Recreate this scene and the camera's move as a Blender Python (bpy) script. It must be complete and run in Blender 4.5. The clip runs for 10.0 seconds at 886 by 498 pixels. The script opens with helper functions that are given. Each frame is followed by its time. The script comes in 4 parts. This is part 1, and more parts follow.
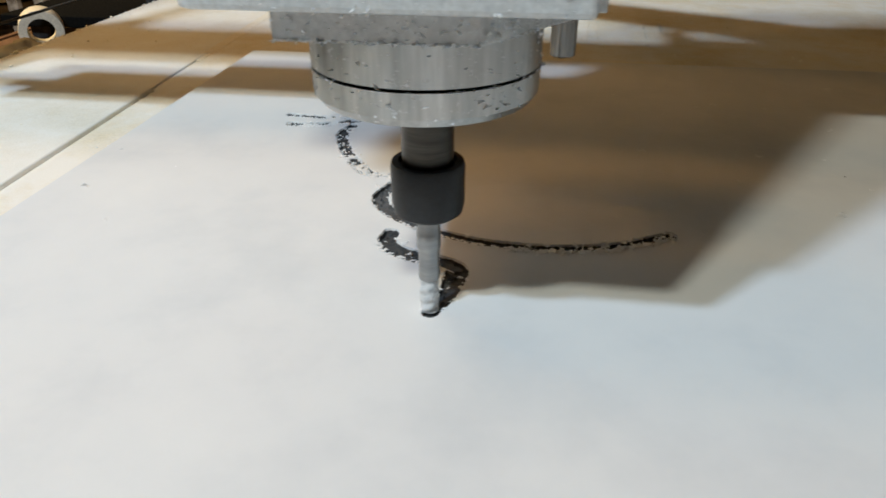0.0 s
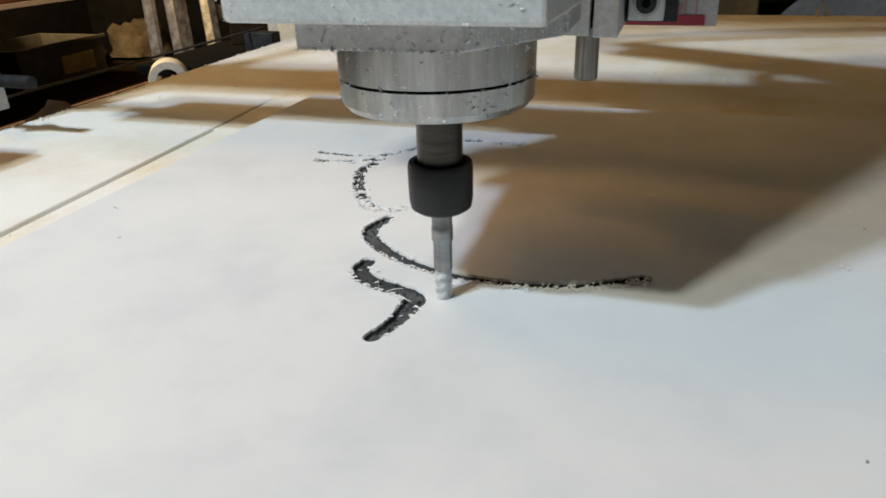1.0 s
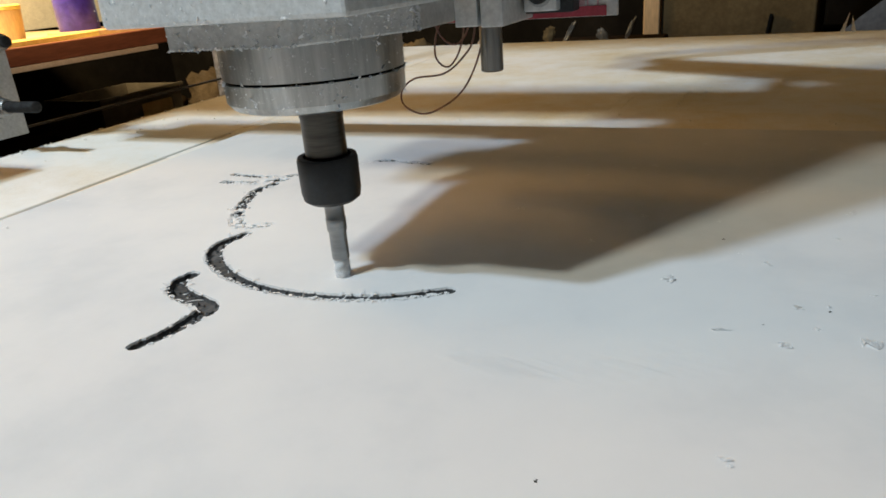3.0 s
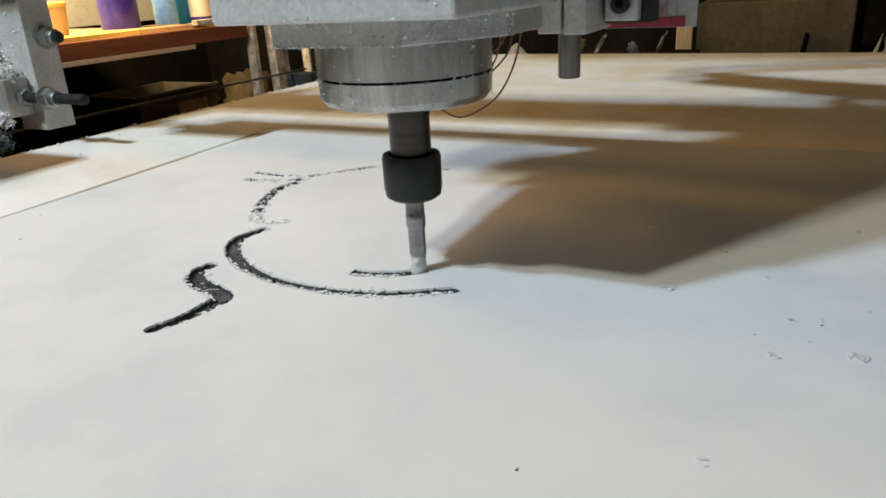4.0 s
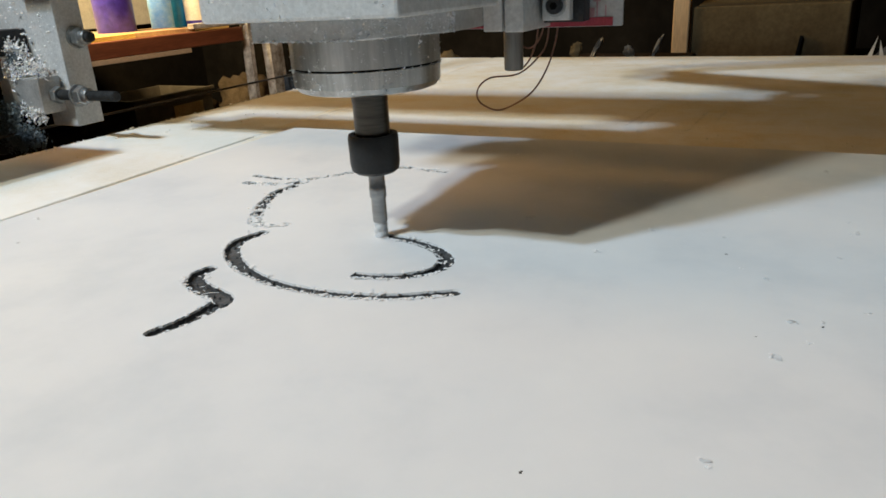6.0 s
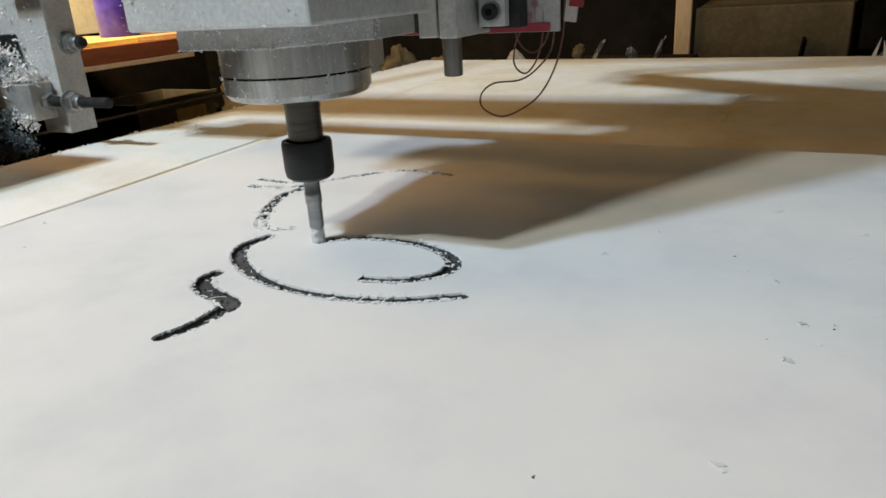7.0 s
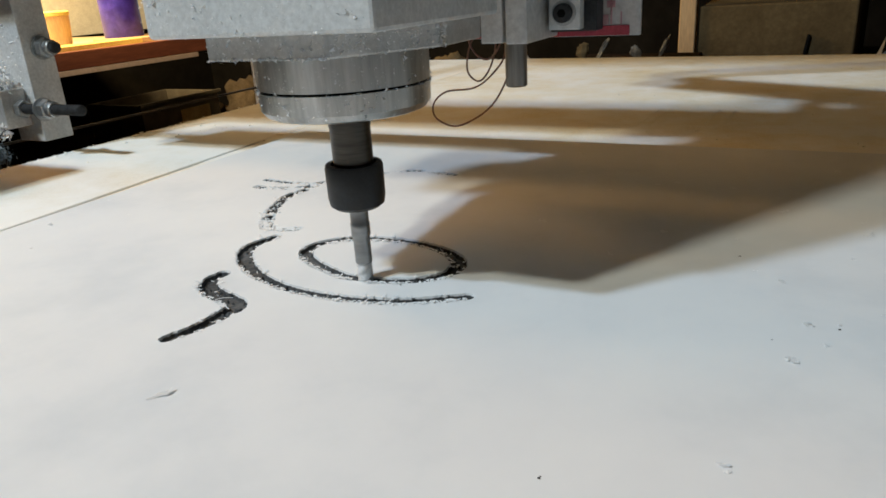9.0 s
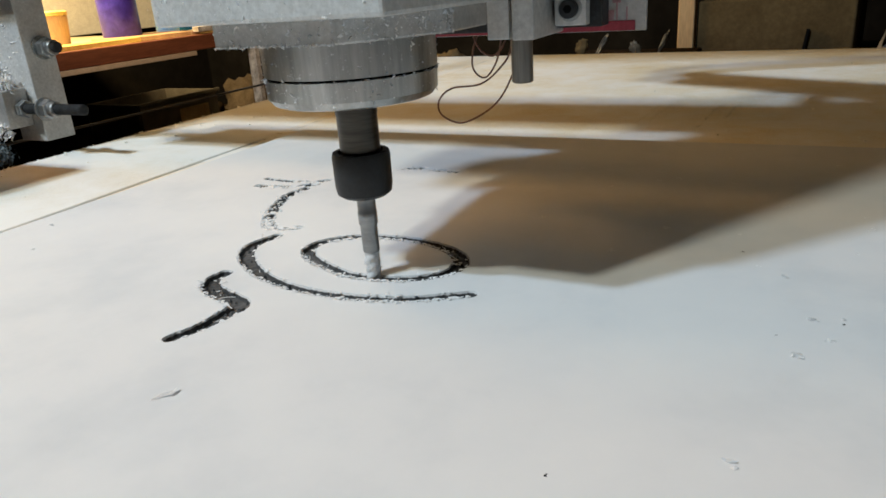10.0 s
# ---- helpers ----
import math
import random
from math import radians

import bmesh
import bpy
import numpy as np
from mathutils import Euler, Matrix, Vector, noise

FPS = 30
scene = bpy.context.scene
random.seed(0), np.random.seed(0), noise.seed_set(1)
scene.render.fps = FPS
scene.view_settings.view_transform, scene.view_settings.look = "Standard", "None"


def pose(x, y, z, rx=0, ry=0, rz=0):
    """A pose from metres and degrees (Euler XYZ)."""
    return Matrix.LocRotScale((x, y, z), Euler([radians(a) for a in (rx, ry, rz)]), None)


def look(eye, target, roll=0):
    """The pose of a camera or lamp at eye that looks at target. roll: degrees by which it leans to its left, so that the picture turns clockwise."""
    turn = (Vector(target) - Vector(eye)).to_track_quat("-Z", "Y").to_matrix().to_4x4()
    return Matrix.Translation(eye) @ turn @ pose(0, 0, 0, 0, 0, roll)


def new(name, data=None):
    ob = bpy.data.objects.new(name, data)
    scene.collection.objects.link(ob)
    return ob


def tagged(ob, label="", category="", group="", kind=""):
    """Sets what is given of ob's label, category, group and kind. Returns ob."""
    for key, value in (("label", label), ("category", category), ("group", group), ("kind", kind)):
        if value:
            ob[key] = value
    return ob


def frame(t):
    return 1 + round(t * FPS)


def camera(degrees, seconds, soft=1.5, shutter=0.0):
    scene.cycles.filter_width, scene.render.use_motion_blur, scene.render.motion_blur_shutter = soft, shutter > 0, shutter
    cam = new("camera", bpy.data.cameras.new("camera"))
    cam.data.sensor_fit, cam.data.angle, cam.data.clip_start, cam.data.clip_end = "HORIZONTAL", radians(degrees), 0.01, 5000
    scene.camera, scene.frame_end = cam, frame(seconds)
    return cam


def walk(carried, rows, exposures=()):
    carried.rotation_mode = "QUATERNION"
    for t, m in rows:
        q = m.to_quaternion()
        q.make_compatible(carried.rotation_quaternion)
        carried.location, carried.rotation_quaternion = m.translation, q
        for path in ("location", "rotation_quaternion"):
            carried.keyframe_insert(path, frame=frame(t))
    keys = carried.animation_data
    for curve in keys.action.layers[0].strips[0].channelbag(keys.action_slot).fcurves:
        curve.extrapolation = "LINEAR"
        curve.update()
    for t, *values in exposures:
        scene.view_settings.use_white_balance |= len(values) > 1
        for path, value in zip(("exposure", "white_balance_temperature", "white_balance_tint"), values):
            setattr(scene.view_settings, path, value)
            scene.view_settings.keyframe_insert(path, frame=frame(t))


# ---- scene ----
cam = camera(64.0, 10.0, soft=1.6, shutter=0.4)
PATH = [
    (0, (-0.0095, -0.2303, 0.1182), (-0.0464, 0.0287, -0.0285), -0.08),
    (0.2, (0.0019, -0.2324, 0.1190), (-0.0406, 0.0263, -0.0263), -0.36),
    (0.3, (0.0074, -0.2350, 0.1218), (-0.0385, 0.0236, -0.0227), -0.28),
    (0.5, (0.0221, -0.2353, 0.1234), (-0.0349, 0.0250, -0.0145), -0.28),
    (0.7, (0.0303, -0.2320, 0.1207), (-0.0383, 0.0280, -0.0116), -1.07),
    (0.8, (0.0323, -0.2297, 0.1180), (-0.0430, 0.0296, -0.0119), -1.64),
    (1, (0.0402, -0.2260, 0.1133), (-0.0445, 0.0324, -0.0135), -1.72),
    (1.2, (0.0483, -0.2213, 0.1143), (-0.0415, 0.0353, -0.0124), -0.57),
    (1.5, (0.0653, -0.2102, 0.1069), (-0.0328, 0.0454, -0.0157), -0.69),
    (1.7, (0.0775, -0.2045, 0.1050), (-0.0252, 0.0491, -0.0181), -1.31),
    (2, (0.0945, -0.1959, 0.1025), (-0.0112, 0.0573, -0.0189), -1.91),
    (2.2, (0.1047, -0.1926, 0.1016), (-0.0035, 0.0606, -0.0175), -2.51),
    (2.5, (0.1150, -0.1906, 0.0989), (0.0049, 0.0626, -0.0186), -3.18),
    (2.7, (0.1198, -0.1884, 0.0978), (0.0066, 0.0646, -0.0166), -4.33),
    (3.8, (0.1377, -0.1952, 0.0961), (0.0080, 0.0535, -0.0100), -3.34),
    (4, (0.1363, -0.1947, 0.0973), (0.0068, 0.0540, -0.0094), -3.22),
    (4.5, (0.1365, -0.1943, 0.0966), (0.0081, 0.0551, -0.0097), -3.12),
    (5, (0.1357, -0.1953, 0.0968), (0.0087, 0.0550, -0.0092), -2.93),
    (5.5, (0.1356, -0.1953, 0.0970), (0.0082, 0.0548, -0.0089), -3.05),
    (7, (0.1329, -0.1955, 0.0973), (0.0038, 0.0543, -0.0072), -3.49),
    (7.5, (0.1326, -0.1960, 0.0972), (0.0035, 0.0537, -0.0075), -3.60),
    (8, (0.1329, -0.1965, 0.0975), (0.0032, 0.0529, -0.0073), -3.66),
    (8.5, (0.1333, -0.1962, 0.0976), (0.0033, 0.0531, -0.0070), -3.69),
    (9, (0.1328, -0.1960, 0.0981), (0.0022, 0.0529, -0.0067), -3.74),
    (9.5, (0.1322, -0.1962, 0.0982), (0.0023, 0.0530, -0.0070), -3.74),
    (10, (0.1318, -0.1961, 0.0982), (0.0013, 0.0525, -0.0077), -4.17),
]
walk(cam, [(t, look(e, g, r)) for t, e, g, r in PATH])

# ---------------------------------------------------------------- light
world = bpy.data.worlds.new("world")
scene.world = world
world.use_nodes = True
world.node_tree.nodes["Background"].inputs[0].default_value = (1.0, 0.6, 0.3, 1)
world.node_tree.nodes["Background"].inputs[1].default_value = 0.02


def area_lamp(name, eye, target, sx, sy, power, color, beam=180):
    data = bpy.data.lights.new(name, "AREA")
    data.shape, data.size, data.size_y = "RECTANGLE", sx, sy
    data.energy, data.color, data.spread = power, color, radians(beam)
    ob = new(name, data)
    ob.matrix_world = look(eye, target)
    return ob


area_lamp("work_light", (-0.533, -0.965, 1.474), (-0.34, 0.9, 0), 0.09, 0.075, 9.0, (0.96, 0.985, 0.86), 140)
area_lamp("work_light", (-0.683, -0.858, 1.474), (-0.34, 0.9, 0), 0.08, 0.065, 12.9, (0.60, 0.79, 1.0), 140)
area_lamp("ceiling_light", (-1.034, -0.265, 1.8), (-0.12, 0.1, 0), 0.6, 0.45, 1.6, (1.0, 0.54, 0.19), 75)
area_lamp("bench_light", (-1.2, 1.15, 0.70), (-1.6, 1.75, -0.1), 0.35, 0.25, 4.0, (1.0, 0.62, 0.33))
area_lamp("shelf_light", (-1.9, 1.0, 0.75), (-1.9, 1.35, 0), 0.4, 0.3, 36, (1.0, 0.76, 0.38))
scene.view_settings.exposure = 0.0


# ---------------------------------------------------------------- materials
def shader(name, rough=0.5, metal=0.0, color=(0.5, 0.5, 0.5)):
    mat = bpy.data.materials.new(name)
    mat.use_nodes = True
    bsdf = mat.node_tree.nodes["Principled BSDF"]
    bsdf.inputs["Roughness"].default_value = rough
    bsdf.inputs["Metallic"].default_value = metal
    bsdf.inputs["Base Color"].default_value = (*color, 1)
    return mat, mat.node_tree, bsdf


def noise_node(tree, scale, detail=4.0, rough=0.6, stretch=None):
    n = tree.nodes.new("ShaderNodeTexNoise")
    n.inputs["Scale"].default_value = scale
    n.inputs["Detail"].default_value = detail
    n.inputs["Roughness"].default_value = rough
    geo = tree.nodes.new("ShaderNodeTexCoord")
    if stretch:
        mp = tree.nodes.new("ShaderNodeMapping")
        mp.inputs["Scale"].default_value = stretch
        tree.links.new(geo.outputs["Object"], mp.inputs["Vector"])
        tree.links.new(mp.outputs["Vector"], n.inputs["Vector"])
    else:
        tree.links.new(geo.outputs["Object"], n.inputs["Vector"])
    return n


def ramp(tree, fac, stops):
    r = tree.nodes.new("ShaderNodeValToRGB")
    while len(r.color_ramp.elements) < len(stops):
        r.color_ramp.elements.new(0.5)
    for e, (p, c) in zip(r.color_ramp.elements, stops):
        e.position = p
        e.color = (*c, 1) if len(c) == 3 else c
    tree.links.new(fac, r.inputs["Fac"])
    return r.outputs["Color"]


def mixed(tree, fac, a, b):
    m = tree.nodes.new("ShaderNodeMix")
    m.data_type = "RGBA"
    for key, v in (("Factor", fac), ("A", a), ("B", b)):
        sock = [s for s in m.inputs if s.name == key and (s.type == "RGBA" or (key == "Factor" and s.type == "VALUE"))][0]
        if isinstance(v, (tuple, list)):
            sock.default_value = (*v, 1)
        elif isinstance(v, (int, float)):
            sock.default_value = v
        else:
            tree.links.new(v, sock)
    return [s for s in m.outputs if s.type == "RGBA"][0]


def bumped(tree, bsdf, height, strength, distance):
    b = tree.nodes.new("ShaderNodeBump")
    b.inputs["Strength"].default_value = strength
    b.inputs["Distance"].default_value = distance
    tree.links.new(height, b.inputs["Height"])
    tree.links.new(b.outputs["Normal"], bsdf.inputs["Normal"])


def mottled(name, dark, light, scale, rough=0.6, metal=0.0, bump=0.3, bump_at=0.0005, fine=8.0, stretch=None, specks=None, shine=0.5, soft=0.06):
    """A surface whose colour wanders between two tones at two sizes, with fine relief and, if wanted, pale dust specks."""
    mat, tree, bsdf = shader(name, rough, metal)
    bsdf.inputs["Specular IOR Level"].default_value = shine
    big = noise_node(tree, scale, 4, 0.6, stretch)
    small = noise_node(tree, scale * fine, 3, 0.7, stretch)
    mid = tuple((a + b) / 2 for a, b in zip(dark, light))
    col = ramp(tree, big.outputs["Fac"], [(0.3, dark), (0.52, mid), (0.72, light)])
    grain = ramp(tree, small.outputs["Fac"], [(0.3, (0.82, 0.82, 0.82)), (0.7, (1.1, 1.1, 1.1))])
    mul = tree.nodes.new("ShaderNodeMix")
    mul.data_type, mul.blend_type = "RGBA", "MULTIPLY"
    mul.inputs[0].default_value = 1.0
    tree.links.new(col, mul.inputs[6])
    tree.links.new(grain, mul.inputs[7])
    out = mul.outputs[2]
    if specks:
        amount, size, tint = specks
        dust = noise_node(tree, size, 6, 0.75)
        mask = ramp(tree, dust.outputs["Fac"], [(amount, (0, 0, 0)), (amount + soft, (1, 1, 1))])
        out = mixed(tree, mask, out, tint)
        r = tree.nodes.new("ShaderNodeMath")
        r.operation = "MULTIPLY_ADD"
        tree.links.new(mask, r.inputs[0])
        r.inputs[1].default_value, r.inputs[2].default_value = 0.85 - rough, rough
        tree.links.new(r.outputs[0], bsdf.inputs["Roughness"])
        if metal:
            k = tree.nodes.new("ShaderNodeMath")
            k.operation = "MULTIPLY_ADD"
            tree.links.new(mask, k.inputs[0])
            k.inputs[1].default_value, k.inputs[2].default_value = -metal, metal
            tree.links.new(k.outputs[0], bsdf.inputs["Metallic"])
    tree.links.new(out, bsdf.inputs["Base Color"])
    if bump:
        bumped(tree, bsdf, small.outputs["Fac"], bump, bump_at)
    return mat


def translucent(mat, depth):
    """Lets light seep through thin plastic and fluff."""
    bsdf = mat.node_tree.nodes["Principled BSDF"]
    bsdf.inputs["Subsurface Weight"].default_value = 0.8
    bsdf.inputs["Subsurface Radius"].default_value = (1.0, 1.0, 0.9)
    bsdf.inputs["Subsurface Scale"].default_value = depth
    return mat


def thin(mat, share):
    """Films and shavings so thin that light falls through them."""
    tree = mat.node_tree
    bsdf, out = tree.nodes["Principled BSDF"], tree.nodes["Material Output"]
    glow = tree.nodes.new("ShaderNodeBsdfTranslucent")
    tree.links.new(bsdf.inputs["Base Color"].links[0].from_socket, glow.inputs["Color"])
    both = tree.nodes.new("ShaderNodeMixShader")
    both.inputs[0].default_value = share
    tree.links.new(bsdf.outputs[0], both.inputs[1])
    tree.links.new(glow.outputs[0], both.inputs[2])
    tree.links.new(both.outputs[0], out.inputs["Surface"])
    return mat


def sheet_material():
    """White skin over a dark grey core: the core shows where the skin is cut through."""
    mat, tree, bsdf = shader("white_sheet", 0.62)
    big = noise_node(tree, 14, 5, 0.6)
    fine = noise_node(tree, 900, 3, 0.6)
    skin = ramp(tree, big.outputs["Fac"], [(0.3, (0.70, 0.712, 0.725)), (0.5, (0.79, 0.79, 0.79)), (0.7, (0.83, 0.825, 0.815))])
    flake = noise_node(tree, 700, 4, 0.7)
    core = ramp(tree, flake.outputs["Fac"], [(0.35, (0.03, 0.032, 0.034)), (0.6, (0.075, 0.078, 0.082)), (0.78, (0.2, 0.2, 0.2))])
    geo = tree.nodes.new("ShaderNodeTexCoord")
    sep = tree.nodes.new("ShaderNodeSeparateXYZ")
    tree.links.new(geo.outputs["Object"], sep.inputs[0])
    wob = tree.nodes.new("ShaderNodeMath")
    wob.operation = "MULTIPLY_ADD"
    tree.links.new(flake.outputs["Fac"], wob.inputs[0])
    wob.inputs[1].default_value = 0.0012
    tree.links.new(sep.outputs["Z"], wob.inputs[2])
    deep = tree.nodes.new("ShaderNodeMapRange")
    deep.inputs["From Min"].default_value, deep.inputs["From Max"].default_value = -0.0001, -0.0003
    tree.links.new(wob.outputs[0], deep.inputs["Value"])
    # below a set depth the groove floor takes its own near-black to grey tone
    floor_mask = tree.nodes.new("ShaderNodeMapRange")
    floor_mask.inputs["From Min"].default_value, floor_mask.inputs["From Max"].default_value = -0.0008, -0.0014
    tree.links.new(wob.outputs[0], floor_mask.inputs["Value"])
    toned_core = mixed(tree, floor_mask.outputs[0], core, ramp(tree, big.outputs["Fac"], [(0.4, (0.03, 0.032, 0.034)), (0.6, (0.105, 0.107, 0.11))]))
    tree.links.new(mixed(tree, deep.outputs[0], skin, toned_core), bsdf.inputs["Base Color"])
    bumped(tree, bsdf, fine.outputs["Fac"], 0.15, 0.0002)
    return mat


M_SHEET = sheet_material()
M_FLUFF = thin(mottled("plastic_swarf", (0.95, 0.95, 0.95), (0.98, 0.98, 0.98), 600, 0.7, bump=0.0, shine=0.2), 0.25)
M_CRUMB = translucent(mottled("white_crumbs", (0.88, 0.88, 0.87), (0.95, 0.95, 0.94), 700, 0.8, bump=0.0, shine=0.2), 0.002)
M_BEDCRUMB = translucent(mottled("tan_crumbs", (0.88, 0.82, 0.68), (0.95, 0.92, 0.84), 500, 0.9, bump=0.0, shine=0.1), 0.002)
M_LINT = mottled("blue_grey_lint", (0.10, 0.125, 0.135), (0.22, 0.26, 0.275), 300, 0.9, bump=0.0, shine=0.1)
M_MDF = mottled("dusty_mdf", (0.78, 0.65, 0.42), (0.91, 0.84, 0.69), 8, 0.9, bump=0.4, bump_at=0.0006, fine=90, specks=(0.33, 9, (0.92, 0.89, 0.83)), shine=0.08, soft=0.26)
M_DUSTBOARD = mottled("dust_covered_mdf", (0.77, 0.70, 0.56), (0.87, 0.82, 0.72), 8, 0.9, bump=0.4, bump_at=0.0006, fine=90, specks=(0.27, 9, (0.9, 0.885, 0.84)), shine=0.08, soft=0.3)
M_ALU = mottled("brushed_aluminium", (0.41, 0.41, 0.40), (0.63, 0.63, 0.615), 60, 0.42, 0.5, bump=0.3, bump_at=0.0002, fine=9, specks=(0.64, 420, (0.72, 0.74, 0.75)))
M_PLATE = mottled("bright_plate", (0.56, 0.565, 0.56), (0.74, 0.745, 0.735), 50, 0.45, 0.25, bump=0.3, bump_at=0.0003, fine=9, specks=(0.62, 300, (0.8, 0.8, 0.79)))
M_TURNED = mottled("turned_aluminium", (0.26, 0.265, 0.255), (0.62, 0.62, 0.60), 95, 0.33, 1.0, bump=0.25, bump_at=0.0002, fine=5, stretch=(1, 1, 0.1), specks=(0.61, 480, (0.74, 0.75, 0.76)))
M_CAST = mottled("painted_casting", (0.56, 0.57, 0.565), (0.69, 0.70, 0.69), 40, 0.5, 0.25, bump=0.5, bump_at=0.0004, fine=14, specks=(0.67, 330, (0.75, 0.76, 0.77)))
M_STEEL = mottled("spindle_steel", (0.036, 0.033, 0.028), (0.088, 0.08, 0.068), 60, 0.36, 0.9, bump=0.1, bump_at=0.0001, stretch=(0.2, 0.2, 3))
M_BLACK = mottled("black_oxide", (0.009, 0.0095, 0.01), (0.022, 0.023, 0.024), 120, 0.46, 0.2, bump=0.15, bump_at=0.0002)
# near black that paints in the shade of gaps, recesses and the back shelf
M_GAPSHADE = mottled("gap_shade", (0.006, 0.006, 0.006), (0.014, 0.014, 0.014), 200, 0.9, shine=0.0)
M_BIT = mottled("carbide", (0.26, 0.265, 0.265), (0.44, 0.445, 0.445), 140, 0.36, 0.85, bump=0.03, bump_at=0.0001, fine=3, stretch=(0.15, 0.15, 0.8))
M_DUSTY = mottled("dust_packed_flute", (0.66, 0.68, 0.69), (0.86, 0.86, 0.86), 500, 0.8, bump=0.4, bump_at=0.0004)
M_ZINC = mottled("zinc_bolt", (0.3, 0.32, 0.33), (0.55, 0.56, 0.56), 180, 0.38, 0.9, bump=0.3, bump_at=0.0003, specks=(0.64, 600, (0.7, 0.7, 0.68)))
M_DARKMETAL = mottled("dark_metal", (0.02, 0.022, 0.024), (0.06, 0.062, 0.065), 90, 0.6, 0.2, bump=0.3, shine=0.25)
M_SIGN = mottled("white_plate", (0.55, 0.54, 0.53), (0.66, 0.65, 0.64), 40, 0.5, bump=0.1)
M_RED = mottled("red_print", (0.35, 0.03, 0.05), (0.48, 0.05, 0.08), 120, 0.5, bump=0.1)
M_PINK = mottled("faded_red_print", (0.5, 0.24, 0.27), (0.6, 0.42, 0.43), 160, 0.5, bump=0.1)
M_WIRE = mottled("wire_sleeve", (0.11, 0.045, 0.032), (0.22, 0.1, 0.07), 200, 0.5, bump=0.1)
M_WOODEDGE = mottled("stained_wood", (0.15, 0.045, 0.018), (0.27, 0.09, 0.04), 30, 0.55, bump=0.3, stretch=(1, 0.1, 1))
M_PINE = mottled("pine", (0.5, 0.3, 0.14), (0.62, 0.4, 0.2), 40, 0.6, bump=0.3, stretch=(1, 1, 0.1))
M_BENCHTOP = mottled("bench_top", (0.66, 0.5, 0.26), (0.82, 0.68, 0.42), 20, 0.6, bump=0.3)
M_CARD = mottled("cardboard", (0.115, 0.076, 0.036), (0.17, 0.117, 0.057), 9, 0.95, shine=0.05, bump=0.2)
M_PAINTEDPOST = mottled("chipped_white_paint", (0.2, 0.15, 0.10), (0.9, 0.85, 0.74), 30, 0.7, bump=0.4, soft=0.2, specks=(0.62, 60, (0.12, 0.085, 0.055)))
M_PURPLE = mottled("purple_plastic", (0.028, 0.016, 0.20), (0.06, 0.04, 0.40), 40, 0.35, bump=0.05)
M_TEAL = mottled("teal_plastic", (0.005, 0.17, 0.4), (0.02, 0.28, 0.55), 40, 0.35, bump=0.05)
M_SKYBLUE = mottled("pale_blue_label", (0.14, 0.42, 0.95), (0.36, 0.62, 1.0), 60, 0.5, bump=0.05)
M_YELLOW = mottled("yellow_plastic", (0.75, 0.52, 0.1), (0.85, 0.66, 0.2), 40, 0.5, bump=0.1)
M_CREAM = mottled("cream_plastic", (0.66, 0.6, 0.5), (0.8, 0.74, 0.62), 40, 0.5, bump=0.1)
# near-black albedo: the darkness of the unlit background is in this colour
M_WALL = mottled("unlit_workshop_wall", (0.008, 0.007, 0.006), (0.016, 0.014, 0.012), 3, 0.95, bump=0.3, shine=0.0)
M_BOARDS = mottled("bare_pine_boards", (0.14, 0.085, 0.04), (0.22, 0.14, 0.075), 6, 0.8, bump=0.2)
M_FLOOR = mottled("concrete_floor", (0.1, 0.095, 0.09), (0.16, 0.15, 0.14), 5, 0.9, bump=0.3)
M_CLOTH = mottled("grey_cover", (0.1, 0.11, 0.13), (0.17, 0.18, 0.2), 12, 0.9, bump=0.4)
M_ROD = mottled("dull_rod", (0.06, 0.055, 0.048), (0.12, 0.11, 0.1), 60, 0.6, 0.3, bump=0.1)
M_PIN = mottled("pin_steel", (0.2, 0.19, 0.175), (0.3, 0.29, 0.27), 60, 0.3, 0.95, bump=0.1, bump_at=0.0001, stretch=(3, 3, 0.1))
M_CREAMSTRIP = mottled("pale_strip", (0.5, 0.38, 0.25), (0.62, 0.48, 0.33), 30, 0.7, bump=0.2)
M_CRATE = mottled("red_brown_wood", (0.09, 0.045, 0.025), (0.18, 0.1, 0.06), 16, 0.9, bump=0.3, shine=0.1)
M_RAG = mottled("brown_rag", (0.08, 0.06, 0.042), (0.16, 0.122, 0.088), 22, 0.95, bump=0.4, shine=0.05)
M_OLDRAG = mottled("cream_brown_rag", (0.20, 0.15, 0.11), (0.55, 0.46, 0.37), 26, 0.95, bump=0.4, shine=0.05)
M_TUB = mottled("tub_plastic", (0.12, 0.105, 0.085), (0.19, 0.165, 0.135), 20, 0.4, bump=0.1)
M_CHIPDARK = mottled("dark_chip", (0.03, 0.03, 0.03), (0.07, 0.07, 0.07), 300, 0.7, bump=0.2)
# brown taken to near black; on low shelves and legs it includes their shade
M_BROWNBOX = mottled("near_black_brown", (0.02, 0.014, 0.009), (0.045, 0.03, 0.02), 18, 0.9, bump=0.3, shine=0.0)


# ---------------------------------------------------------------- mesh helpers
def part(name, bm, material, parent=None, label=""):
    me = bpy.data.meshes.new(name)
    bmesh.ops.recalc_face_normals(bm, faces=bm.faces[:])
    bm.to_mesh(me)
    bm.free()
    me.materials.append(material)
    ob = new(name, me)
    ob.parent = parent
    if label:
        tagged(ob, label)
    return ob


def smooth(ob, angle=40):
    me = ob.data
    me.polygons.foreach_set("use_smooth", [True] * len(me.polygons))
    bm = bmesh.new()
    bm.from_mesh(me)
    for e in bm.edges:
        e.smooth = len(e.link_faces) == 2 and e.calc_face_angle(0) < radians(angle)
    bm.to_mesh(me)
    bm.free()
    return ob


